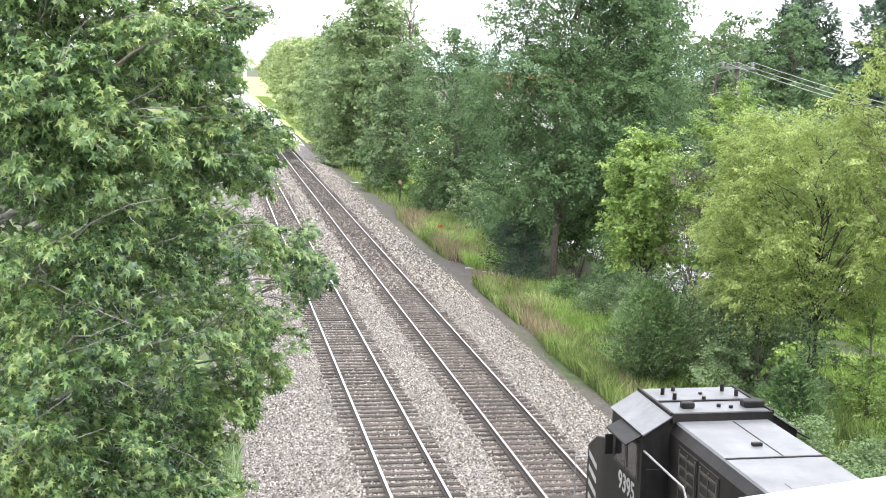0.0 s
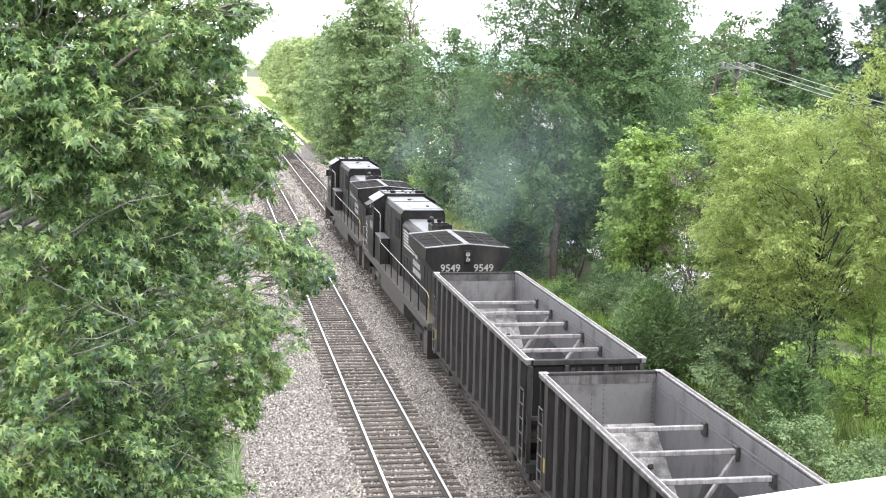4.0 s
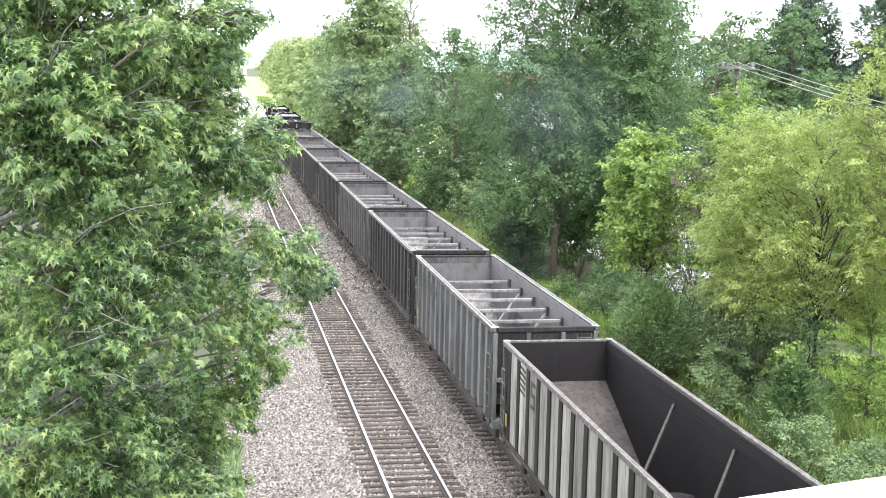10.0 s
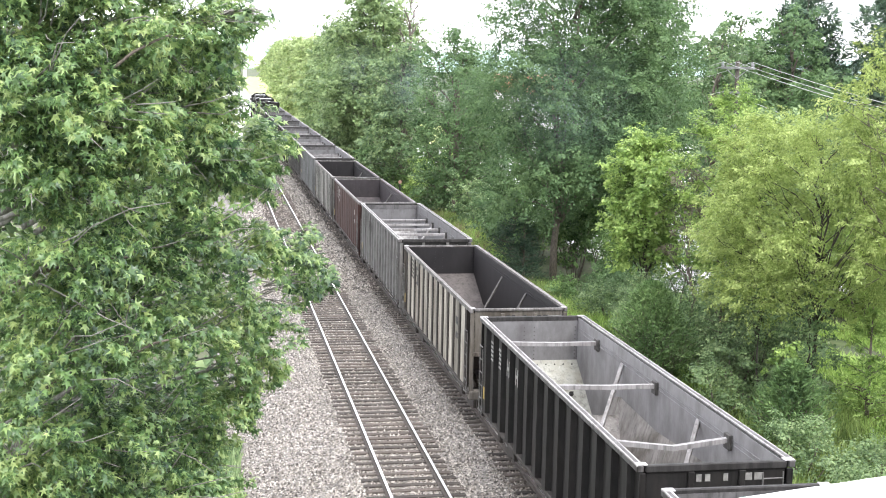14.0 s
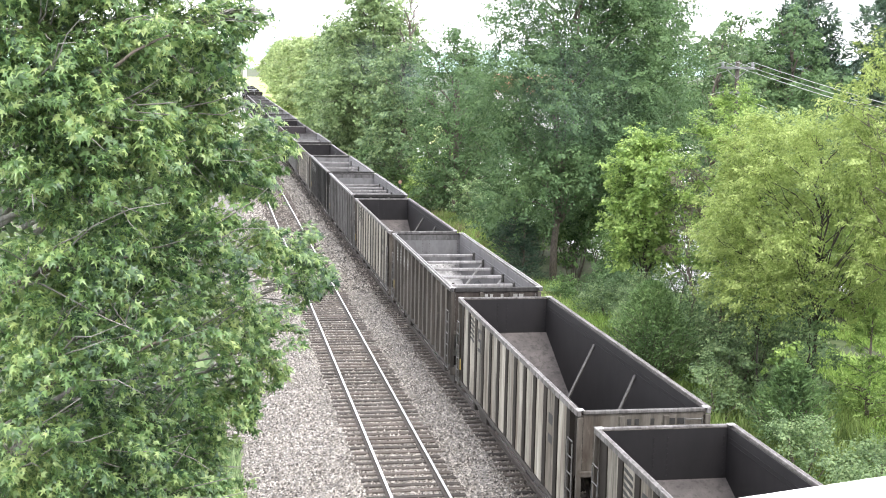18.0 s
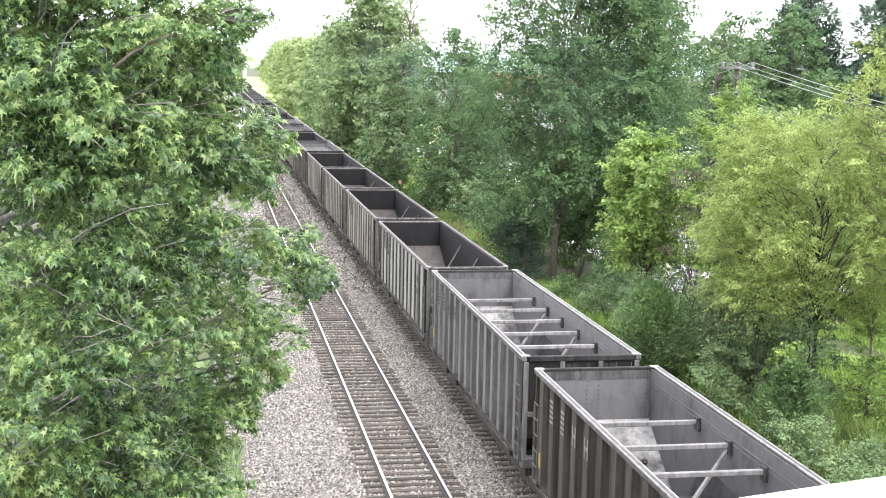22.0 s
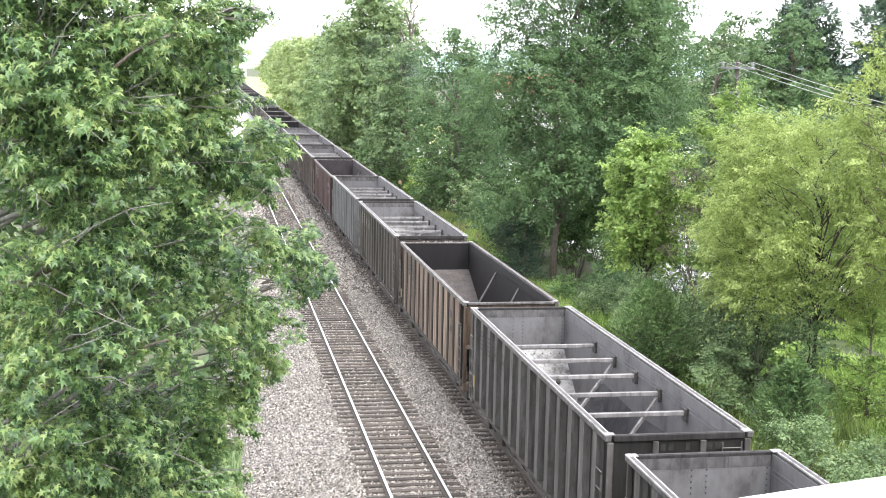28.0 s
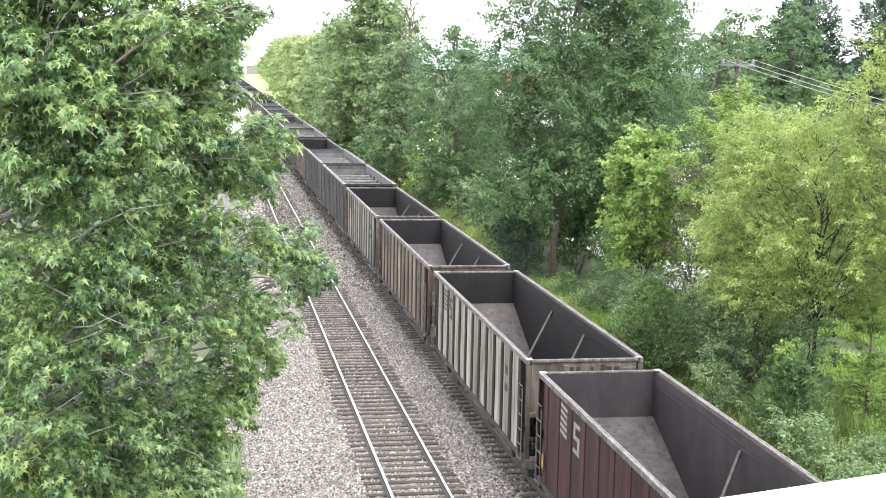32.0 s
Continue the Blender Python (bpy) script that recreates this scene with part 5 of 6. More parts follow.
# ---------------------------------------------------------------- trees and plants
def gum_tree():
    """The big sweetgum close to the bridge; its boughs sway in the wind."""
    r, rt = np.random.default_rng(11), np.random.default_rng(12)
    t = thing("sweetgum_tree", "large sweetgum tree with glossy star-shaped green leaves", "tree", at=Matrix.Translation((-5.2, 21.0, -1.0)))
    part("trunk", Shape().tube([(0, 0, -0.3), (0.05, 0, 3), (-0.1, 0.1, 8), (0.1, 0, 13), (0.1, 0.1, 18)], [0.42, 0.33, 0.26, 0.17, 0.04], 12), BARK_PALE, t, smooth=True)
    # boughs: where each joins the trunk, and its leafy lobes (relative to the foot of the trunk)
    boughs = [
        (12.0, [(5.92, -1.00, 12.85, 0.23), (5.51, -1.00, 12.76, 0.35), (4.99, -1.50, 12.53, 0.56), (4.33, -2.50, 12.50, 0.73), (3.44, -2.50, 12.48, 0.81), (2.65, -2.50, 12.46, 0.81)]),
        (10.4, [(5.35, 0.00, 12.09, 0.33), (4.90, -1.00, 11.96, 0.61), (4.14, -2.00, 11.73, 0.75), (3.26, -3.00, 11.67, 0.87), (2.41, -3.00, 11.58, 0.87), (5.30, -0.40, 11.45, 0.48), (4.95, -1.20, 11.15, 0.62), (3.60, -2.90, 11.35, 0.70), (4.25, -2.70, 11.25, 0.65)]),
        (8.8, [(6.15, 1.00, 10.79, 0.35), (5.99, 1.00, 10.25, 0.39), (5.70, 0.00, 10.61, 0.60), (5.05, -1.00, 10.81, 0.79), (4.23, -2.50, 10.75, 0.81), (3.31, -3.00, 10.71, 0.87)]),
        (7.0, [(7.16, 3.00, 8.40, 0.29), (6.71, 2.00, 8.94, 0.42), (6.83, 3.00, 8.12, 0.32), (5.95, 1.00, 9.08, 0.67), (5.04, -1.00, 9.45, 0.83), (4.19, -2.00, 9.51, 0.83), (3.29, -3.00, 9.58, 0.87)]),
        (5.2, [(6.34, 1.00, 7.11, 0.21), (5.98, 0.50, 7.47, 0.40), (6.14, 1.00, 7.93, 0.39), (5.38, 0.00, 8.14, 0.78), (5.79, 0.50, 6.86, 0.36), (4.49, -2.00, 8.29, 0.83), (3.34, -3.00, 8.44, 0.87)]),
        (3.6, [(5.20, 0.00, 6.58, 0.46), (5.02, 0.00, 5.93, 0.51), (4.61, -1.00, 6.77, 0.75), (3.68, -2.00, 6.90, 0.92), (2.88, -3.00, 7.05, 0.87), (5.24, 1.00, 5.03, 0.34)]),
        (13.2, [(4.60, -1.50, 13.30, 0.55), (3.90, -2.30, 13.40, 0.75), (3.10, -2.60, 13.40, 0.80), (2.40, -2.70, 13.35, 0.80)]),
        (2.4, [(5.15, -0.80, 5.55, 0.42), (4.65, -1.50, 5.80, 0.70), (3.90, -2.00, 6.00, 0.80), (3.10, -2.50, 6.10, 0.85), (2.45, -2.60, 5.90, 0.85)])]
    out = []
    for z0, lobes in boughs:
        wood = Shape()
        far = lobes[0]
        wood.tube(limb_path((0, 0, 0), (far[0] * 0.8, far[1] * 0.8, far[2] - z0), r, 0.02, 6), [0.12, 0.10, 0.085, 0.07, 0.05, 0.035, 0.012], 7)
        for x, y, z, br in lobes:
            p = Vector((x, y, z - z0))
            wood.tube(limb_path(p * 0.42, p, r, 0.05, 4), [0.05, 0.04, 0.032, 0.02, 0.008], 6)
            for _ in range(5):
                wood.tube(limb_path(p * 0.9, p + Vector(r.normal(size=3)) * br * 0.6, r, 0.05, 3), [0.016, 0.012, 0.009, 0.004], 4)
            for _ in range(4):
                q = p + Vector((rt.normal() * br * 0.7, -br * (0.75 + 0.35 * rt.random()), rt.normal() * br * 0.55))
                wood.tube(limb_path(p * 0.86 + Vector((0, -br * 0.3, 0)), q, rt, 0.06, 4), [0.017, 0.014, 0.011, 0.008, 0.004], 5)
        b = part("bough", wood, BARK_PALE, t, at=Matrix.Translation((0, 0, z0)), smooth=True)
        part("leaves", leaf_cloud("leaves", [(x, y, z - z0, br * (1.35 if br < 0.5 else 1.15 if br < 0.65 else 1.0)) for x, y, z, br in lobes], 122, 20, 0.138, STAR, LEAF_GUM, r, droop=0.5, spread=0.155, fill=0.35, squash=0.9, rise=0.0, reach=0.55), LEAF_GUM, b,
             "star-shaped glossy leaves")
        out.append((b, z0))
    # bare pale limbs showing between the leaves
    for pts in ([(2.26, -3.0, 11.18), (3.26, -3.0, 11.7), (3.98, -3.0, 12.03), (4.71, -3.0, 12.48)], [(2.84, -2.6, 7.57), (3.44, -2.6, 7.92), (4.01, -2.6, 8.07), (4.66, -2.6, 8.32)], [(2.46, -2.8, 9.03), (3.34, -2.8, 9.4), (4.16, -2.8, 9.51)]):
        path = [q for a, b in zip(pts, pts[1:]) for q in limb_path(a, b, r, 0.04, 3)[:-1]] + [Vector(pts[-1])]
        part("limb", Shape().tube(path, [0.042 - 0.030 * i / len(path) for i in range(len(path))], 7), BARK, t, smooth=True)
    # the far side of the crown
    part("crown", leaf_cloud("crown", [(-1.5, 1.5, 6, 2.4), (-2, -1.5, 8.5, 2.4), (-1.5, 1, 11, 2.4), (-0.5, 0, 14, 2.2), (0.3, 0, 16, 1.8), (1.5, 1.5, 9, 2.0), (2.2, 1.8, 6.4, 2.0), (2.4, 1.2, 11.6, 1.7), (2.0, 1.4, 3.8, 1.8)],
                             60, 11, 0.19, BROAD, LEAF_GUM, r, droop=0.5, spread=0.25, fill=0.4, rise=0.0), LEAF_GUM, t)
    return t, out


gum, BOUGHS = gum_tree()

# the oak beside the track, and its neighbours
make_tree("oak_tree", "tall dark green oak with a straight grey trunk", (18.8, 70.5, -1.0), 20.0, 5.6, LEAF_OAK, 21, size=0.13, per=60, clump=16, trunk_r=0.19, crown_from=0.24, lobes=34, lean=(1.2, 0), spread=0.26)
make_tree("oak_tree", "dark green oak behind the power line", (27.5, 82, -1.0), 19.0, 4.8, LEAF_OAK, 22, size=0.16, per=38, clump=16, crown_from=0.10, lobes=28, spread=0.28)
make_tree("hardwood_tree", "bushy mid-green tree beside the track", (18.6, 100, -1.0), 14.6, 4.2, LEAF_OAK, 23, size=0.17, per=30, clump=15, crown_from=0.08, lobes=26)
make_tree("hardwood_tree", "broad olive-green tree beside the track", (18.4, 150, -1.0), 20.4, 6.6, LEAF_OLIVE, 24, size=0.30, per=16, clump=16, crown_from=0.04, lobes=34, spread=0.35)
make_tree("hardwood_tree", "thin sparse-leaved tree with bare upper twigs", (21.5, 143, -1.0), 20.4, 2.6, LEAF_OLIVE, 25, size=0.24, per=5, clump=9, crown_from=0.45, lobes=16, spread=0.25)
make_tree("hardwood_tree", "mid-green tree filling the gap in the row", (17.8, 122, -1.0), 13.5, 4.2, LEAF_FAR, 26, size=0.26, per=18, clump=15, crown_from=0.05, lobes=22)
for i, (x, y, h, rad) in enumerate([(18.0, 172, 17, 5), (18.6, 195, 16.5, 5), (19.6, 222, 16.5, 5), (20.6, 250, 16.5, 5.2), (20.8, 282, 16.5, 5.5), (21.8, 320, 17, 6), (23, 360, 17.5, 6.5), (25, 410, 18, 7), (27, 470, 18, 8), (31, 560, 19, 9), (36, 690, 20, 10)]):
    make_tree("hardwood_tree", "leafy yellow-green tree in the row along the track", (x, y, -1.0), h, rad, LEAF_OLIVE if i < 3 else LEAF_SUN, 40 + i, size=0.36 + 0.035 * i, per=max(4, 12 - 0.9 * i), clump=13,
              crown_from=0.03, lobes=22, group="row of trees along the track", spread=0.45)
# behind the oak, towards the buildings
for i, (x, y, h, rad, mt) in enumerate([(37.6, 95, 15.0, 3.6, LEAF_FAR), (33.2, 112, 13.0, 3.6, LEAF_OAK), (44, 104, 14.2, 4.2, LEAF_FAR), (41.0, 100, 16.5, 4.2, LEAF_OAK), (47.5, 104, 16.8, 4.4, LEAF_OAK), (39, 128, 12.5, 4, LEAF_FAR), (23.4, 116, 12.0, 3.6, LEAF_OAK), (21.5, 106, 9.0, 3.0, LEAF_FAR), (41, 84, 12.0, 4.0, LEAF_OAK), (36, 74, 9.5, 3.6, LEAF_FAR), (25.4, 58, 7.5, 2.6, LEAF_FAR), (29.5, 66, 10.0, 3.6, LEAF_SHRUB), (34, 60, 9.0, 3.6, LEAF_FAR)]):
    make_tree("hardwood_tree", "dark green tree in the woodland behind the track", (x, y, -1.0), h, rad, mt, 60 + i, size=0.26, per=17, clump=14, crown_from=0.06, lobes=24, group="woodland trees", spread=0.32)
for i, (x, y, h, rad) in enumerate([(51.5, 110, 18.3, 4.6), (60, 108, 20.5, 5.4), (57, 96, 16.5, 4.6), (66, 112, 21.0, 5.5)]):
    make_tree("pine_tree", "tall blue-green pine tree with tufted needles", (x, y, -1.0), h, rad, LEAF_PINE, 70 + i, leaf=NEEDLE, size=0.62, per=13, clump=20, crown_from=0.18, lobes=30, group="pine trees", spread=0.22, rise=0.5, droop=-0.3)
# lime-green tree and the wide yellow-green trees close by
make_tree("young_tree", "small rounded lime-green tree", (18.9, 55.5, -1.0), 9.2, 2.25, LEAF_LIME, 80, size=0.15, per=80, clump=16, crown_from=0.42, lobes=20, spread=0.17, bark=BARK_DARK, trunk_r=0.09, rise=0.3)
make_tree("dead_tree", "half-bare grey-brown tangle of twigs and vine", (19.9, 52.5, -1.0), 8.4, 1.8, LEAF_DRY, 85, size=0.12, per=34, clump=8, crown_from=0.5, lobes=12, spread=0.2, trunk_r=0.08)
make_tree("willow_oak", "wide yellow-green tree with fine leaves and thin dark limbs", (21.3, 43.5, -1.0), 10.6, 4.4, LEAF_WILLOW, 81, leaf=BLADE, size=0.11, per=74, clump=18, crown_from=0.40, lobes=54, spread=0.14, bark=BARK_DARK, trunk_r=0.075, narrow=0.64, droop=0.5, rise=0.25, reach=0.7)
make_tree("willow_oak", "slim yellow-green tree with a thin trunk", (20.4, 46.8, -1.0), 10.4, 2.4, LEAF_WILLOW, 82, leaf=BLADE, size=0.15, per=80, clump=16, crown_from=0.32, lobes=26, spread=0.14, bark=BARK_DARK, trunk_r=0.07, narrow=0.9, rise=0.7, reach=0.7)
make_tree("willow_oak", "slim yellow-green tree with upright shoots", (21.0, 51.0, -1.0), 11.3, 2.3, LEAF_LIME, 84, leaf=BLADE, size=0.15, per=75, clump=16, crown_from=0.35, lobes=24, spread=0.14, trunk_r=0.10, narrow=0.9, rise=0.9, reach=0.7)
make_tree("willow_oak", "yellow-green tree at the edge of the bridge slope", (22.9, 39.5, -1.0), 14.2, 3.3, LEAF_WILLOW, 83, leaf=BLADE, size=0.115, per=68, clump=18, crown_from=0.42, lobes=42, spread=0.14, trunk_r=0.14, narrow=0.66, droop=0.5, rise=0.25, reach=0.7)
# cedars
make_conifer("cedar_tree", "dark green cone-shaped cedar beside the track", (16.2, 46.5, -1.0), 4.3, 1.75, LEAF_CEDAR, 90, size=0.16, count=38000, group="cedar trees", bare=0.02, up=1.5)
make_conifer("cedar_tree", "dark cedar under the oak", (17.6, 75.0, -1.0), 4.6, 1.9, LEAF_PINE, 91, size=0.2, count=9000, group="cedar trees", bare=0.02)
make_conifer("cedar_tree", "dark cedar under the oak", (17.0, 70.0, -1.0), 4.0, 1.5, LEAF_PINE, 92, size=0.2, count=7000, group="cedar trees", bare=0.02)
make_conifer("cedar_tree", "dark cedar in the undergrowth", (18.2, 38.5, -1.0), 3.0, 1.4, LEAF_CEDAR, 93, size=0.2, count=11000, group="cedar trees", bare=0.02, up=1.3)
make_conifer("pine_sapling", "young light green pine", (22.2, 41.1, -1.0), 4.4, 1.3, LEAF_LIME, 94, size=0.24, count=3200, group="pine saplings", bare=0.05)
for i, (x, y, h, rad, mt) in enumerate([(19.4, 43.6, 4.6, 1.1, LEAF_SHRUB), (20.6, 42.4, 5.0, 1.2, LEAF_FAR), (20.0, 47.8, 5.2, 1.3, LEAF_SHRUB), (18.7, 40.2, 3.4, 0.9, LEAF_LIME)]):
    make_tree("sapling", "slender green sapling in the undergrowth beside the track", (x, y, -1.0), h, rad, mt, 140 + i, size=0.11, per=70, clump=11, bark=BARK_DARK, trunk_r=0.045, crown_from=0.12, lobes=15, group="saplings", spread=0.14, rise=0.4, reach=0.65)
make_conifer("cedar_tree", "blue-green cedar in the undergrowth", (19.0, 46.6, -1.0), 4.9, 1.5, LEAF_SHRUB, 95, size=0.17, count=12000, group="cedar trees", bare=0.02)
# undergrowth between the trees
r_u = np.random.default_rng(7)
for i, (x, y, h, rad, mt) in enumerate([
        (18.6, 50.5, 3.8, 2.0, LEAF_SHRUB), (19.8, 52.5, 3.2, 2.0, LEAF_CEDAR), (18.6, 58.5, 2.8, 1.8, LEAF_SHRUB), (17.6, 63.5, 2.2, 1.4, LEAF_CEDAR), (18.3, 54.2, 4.4, 1.7, LEAF_SHRUB), (19.7, 56.0, 4.9, 1.7, LEAF_FAR), (20.4, 50.6, 4.6, 1.5, LEAF_SHRUB), (25.0, 96.0, 6.5, 3.0, LEAF_OAK), (27.5, 101.0, 7.0, 3.2, LEAF_OAK), (23.0, 90.0, 6.0, 2.8, LEAF_CEDAR), (24.0, 78.0, 6.0, 2.6, LEAF_CEDAR), (26.5, 84.0, 6.5, 2.8, LEAF_OAK), (22.6, 60.0, 4.6, 2.0, LEAF_OAK),
        (17.3, 42.2, 2.4, 1.4, LEAF_SHRUB), (18.9, 44.5, 3.2, 1.7, LEAF_SHRUB), (19.2, 41.0, 1.5, 1.2, LEAF_SHRUB), (17.4, 35.5, 2.2, 1.5, LEAF_SHRUB), (19.0, 35.0, 1.9, 1.4, LEAF_SHRUB),
        (22.6, 39.0, 1.6, 1.3, LEAF_LIME), (20.2, 45.2, 2.0, 1.3, LEAF_SHRUB), (21.6, 34.5, 2.4, 1.8, LEAF_SHRUB), (17.2, 31.5, 2.0, 1.4, LEAF_SHRUB), (20.8, 48.6, 3.6, 1.8, LEAF_SHRUB), (22.3, 47.6, 3.2, 1.6, LEAF_FAR), (23.4, 50.5, 4.4, 2.0, LEAF_SHRUB), (21.3, 45.6, 2.0, 1.2, LEAF_SHRUB), (20.2, 62.5, 3.2, 2.0, LEAF_OAK), (21.6, 66.0, 4.4, 2.4, LEAF_CEDAR), (23.2, 70.5, 4.6, 2.4, LEAF_CEDAR), (20.6, 72.5, 4.2, 2.0, LEAF_CEDAR), (22.4, 52.5, 3.4, 1.6, LEAF_LIME), (27.0, 62, 6.0, 2.8, LEAF_LIME), (31, 58, 5.5, 2.8, LEAF_LIME), (33, 64, 7.5, 3.2, LEAF_FAR), (26, 36, 3.6, 2.2, LEAF_SHRUB),
        (19.6, 88, 4.2, 2.4, LEAF_SHRUB), (19.4, 93.5, 4.6, 2.4, LEAF_SHRUB), (19.2, 103.5, 3.6, 2.0, LEAF_SHRUB), (19.0, 82.0, 4.4, 2.2, LEAF_OAK), (19.0, 113, 5.0, 2.2, LEAF_LIME), (21.5, 77, 5.0, 2.4, LEAF_OAK), (20.4, 80.5, 4.2, 2.0, LEAF_CEDAR),
        (16.6, 119.5, 2.8, 1.7, LEAF_CEDAR), (17.6, 127, 3.6, 2.2, LEAF_OAK), (17.2, 140, 3.8, 2.4, LEAF_OAK), (16.8, 158, 3.6, 2.4, LEAF_SHRUB), (16.8, 178, 3.6, 2.4, LEAF_OAK), (16.6, 205, 3.6, 2.6, LEAF_FAR),
        (18.0, 240, 3.6, 2.6, LEAF_SUN), (20.0, 290, 4, 3.0, LEAF_SUN)]):
    make_shrub("shrub", "leafy green undergrowth shrub beside the track", (x, y, -1.0), h, rad, mt, 200 + i, size=0.088 if y < 70 else 0.19 if y < 130 else 0.34,
               per=82 if y < 70 else 34 if y < 130 else 12, clump=13, group="undergrowth shrubs")
for i, (x, y, h, rad) in enumerate([(-3, 46, 6, 3.5), (-5, 60, 8, 4.5), (-4.5, 80, 10, 5), (-5, 105, 11, 5.5), (-6, 140, 12, 6), (-6, 185, 13, 7), (-7, 240, 14, 8), (-6, 310, 14, 8)]):
    make_tree("hardwood_tree", "green tree along the far side of the tracks", (x, y, -1.0), h, rad, LEAF_FAR, 120 + i, size=0.5, per=3.5, clump=12, crown_from=0.05, lobes=16, group="trees along the empty track", spread=0.55)


def blades(name, label, zone, n, h, material, seed):
    """Tall grass: single bent blades over a patch of ground (x0, x1, y0, y1), thinned by noise."""
    r = np.random.default_rng(seed)
    x = zone[0] + (zone[1] - zone[0]) * r.random(n)
    y = zone[2] + (zone[3] - zone[2]) * r.random(n)
    dens = np.array([noise.noise(Vector((a * 0.45, b * 0.22, seed))) for a, b in zip(x, y)])
    keep = dens > -0.34 + 0.35 * r.random(n)
    x, y, dens = x[keep], y[keep], dens[keep]
    z = np.array([ground_height(a, b) - 0.02 for a, b in zip(x, y)])
    k = len(x)
    hh = h * (0.45 + 0.8 * r.random(k)) * (0.7 + 0.6 * np.clip(dens + 0.4, 0, 1))
    lean = r.normal(size=(k, 2)) * 0.28
    a = r.random(k) * math.pi
    w = 0.02 + 0.018 * r.random(k)
    p = np.stack([x, y, z], 1)
    side = np.stack([np.cos(a) * w, np.sin(a) * w, np.zeros(k)], 1)
    mid = p + np.stack([lean[:, 0] * hh * 0.4, lean[:, 1] * hh * 0.4, hh * 0.6], 1)
    tip = p + np.stack([lean[:, 0] * hh, lean[:, 1] * hh, hh], 1)
    v = np.stack([p - side, p + side, mid + side * 0.8, mid - side * 0.8, tip], 1).reshape(-1, 3)
    t = (np.array([(0, 1, 2), (0, 2, 3), (3, 2, 4)])[None] + (np.arange(k) * 5)[:, None, None]).reshape(-1, 3)
    return tagged(new(name, array_mesh(name, v, t, material)), label, "grass", kind="stuff")


blades("tall_grass", "tall yellow-green grass beside the ballast", (14.05, 18.2, 42, 70), 30000, 0.72, GRASS, 1)
blades("dry_grass", "tan seed heads and dry stalks in the tall grass", (14.1, 17.0, 42, 70), 4200, 0.9, DRY_STALK, 11)
blades("tall_grass", "bright green grass below the oak", (15.6, 18.4, 44, 68), 12000, 0.85, LEAF_MEADOW, 12)
blades("dry_grass", "tan dry stalks in the grass patch", (14.3, 18.0, 78, 101), 5000, 1.05, DRY_STALK, 13)
blades("tall_grass", "lush bright green grass patch", (15.2, 18.8, 76, 92), 12000, 1.0, LEAF_MEADOW, 14)
blades("tall_grass", "bright green grass patch with dry stalks", (14.3, 19.0, 78, 101), 22000, 0.95, GRASS, 2)
blades("tall_grass", "thin grass along the far embankment", (14.6, 18.5, 100, 420), 26000, 0.8, GRASS, 3)
blades("tall_grass", "undergrowth grass below the trees", (15.5, 26, 28, 44), 24000, 0.7, GRASS, 4)
blades("tall_grass", "bright green meadow grass behind the trees", (21.5, 36, 37, 66), 60000, 0.55, LEAF_MEADOW, 6)
blades("weeds", "low green weeds at the foot of the sweetgum", (-3.0, 0.9, 28, 40), 7000, 0.4, LEAF_SHRUB, 5)

# ---------------------------------------------------------------- power line, posts, buildings
WOOD = surface("weathered_pole_wood", (0.05, 0.043, 0.037), (0.10, 0.088, 0.078), 6, 0.9, 0.4, stretch=(4, 4, 0.5))
WIRE = surface("bare_wire", (0.42, 0.42, 0.43), (0.55, 0.55, 0.56), 4, 0.5, 0, metal=0.3)
METAL_GREY = surface("pale_galvanised_metal", (0.20, 0.205, 0.21), (0.30, 0.305, 0.31), 5, 0.5, 0.03, metal=0.3)


def power_pole():
    t = thing("utility_pole", "wooden power pole with double crossarm, wires and pale transformer", "utility pole", at=pose(32.9, 80.0, 0.45, 0, 0, -38))
    part("pole", Shape().tube([(0, 0, -1.8), (0, 0, 6), (0, 0, 11.2)], [0.19, 0.16, 0.12], 10), WOOD, t, smooth=True)
    for y in (-0.14, 0.14):
        part("crossarm", Shape().box(-1.05, y - 0.06, 10.68, 1.05, y + 0.06, 10.83, 0.01), METAL_GREY, t, "pale weathered crossarm")
        part("crossarm", Shape().box(-0.9, y - 0.05, 9.15, 0.9, y + 0.05, 9.27, 0.01), METAL_GREY, t, "pale weathered crossarm")
    for x in (-0.96, -0.1, 0.96):
        part("insulator", Shape().tube([(x, 0, 10.83), (x, 0, 10.93), (x, 0, 11.13)], [0.09, 0.11, 0.06], 8), METAL_GREY, t)
    part("brace", Shape().beam((0, -0.1, 10.1), (0.7, -0.1, 10.68), 0.05, 0.05).beam((0, -0.1, 10.1), (-0.7, -0.1, 10.68), 0.05, 0.05), METAL_GREY, t)
    part("transformer", Shape().tube([(0, -0.38, 6.9), (0, -0.38, 7.0), (0, -0.38, 7.75), (0, -0.38, 7.9)], [0.2, 0.26, 0.26, 0.12], 12), METAL_GREY, t, "pale transformer can", smooth=True)
    return t


power_pole()


def wire(a, b, sag, label="thin bare power line"):
    n = 14
    pts = [Vector(a).lerp(Vector(b), i / n) - Vector((0, 0, sag * 4 * (i / n) * (1 - i / n))) for i in range(n + 1)]
    solid("power_line", Shape().tube(pts, 0.016, 5), WIRE, label, "power line", "power lines")


turn = Matrix.Rotation(radians(-38), 3, "Z")
for x, dz in ((-0.96, 11.58), (-0.1, 11.58), (0.96, 11.58), (-0.8, 9.75)):
    p = Vector((32.9, 80.0, dz)) + turn @ Vector((x, 0, 0))
    wire(p, p + Vector((3.0, -55, -5.0)), 0.8)
    wire(p, p + Vector((-8.0, 60, -5.0)), 1.5)


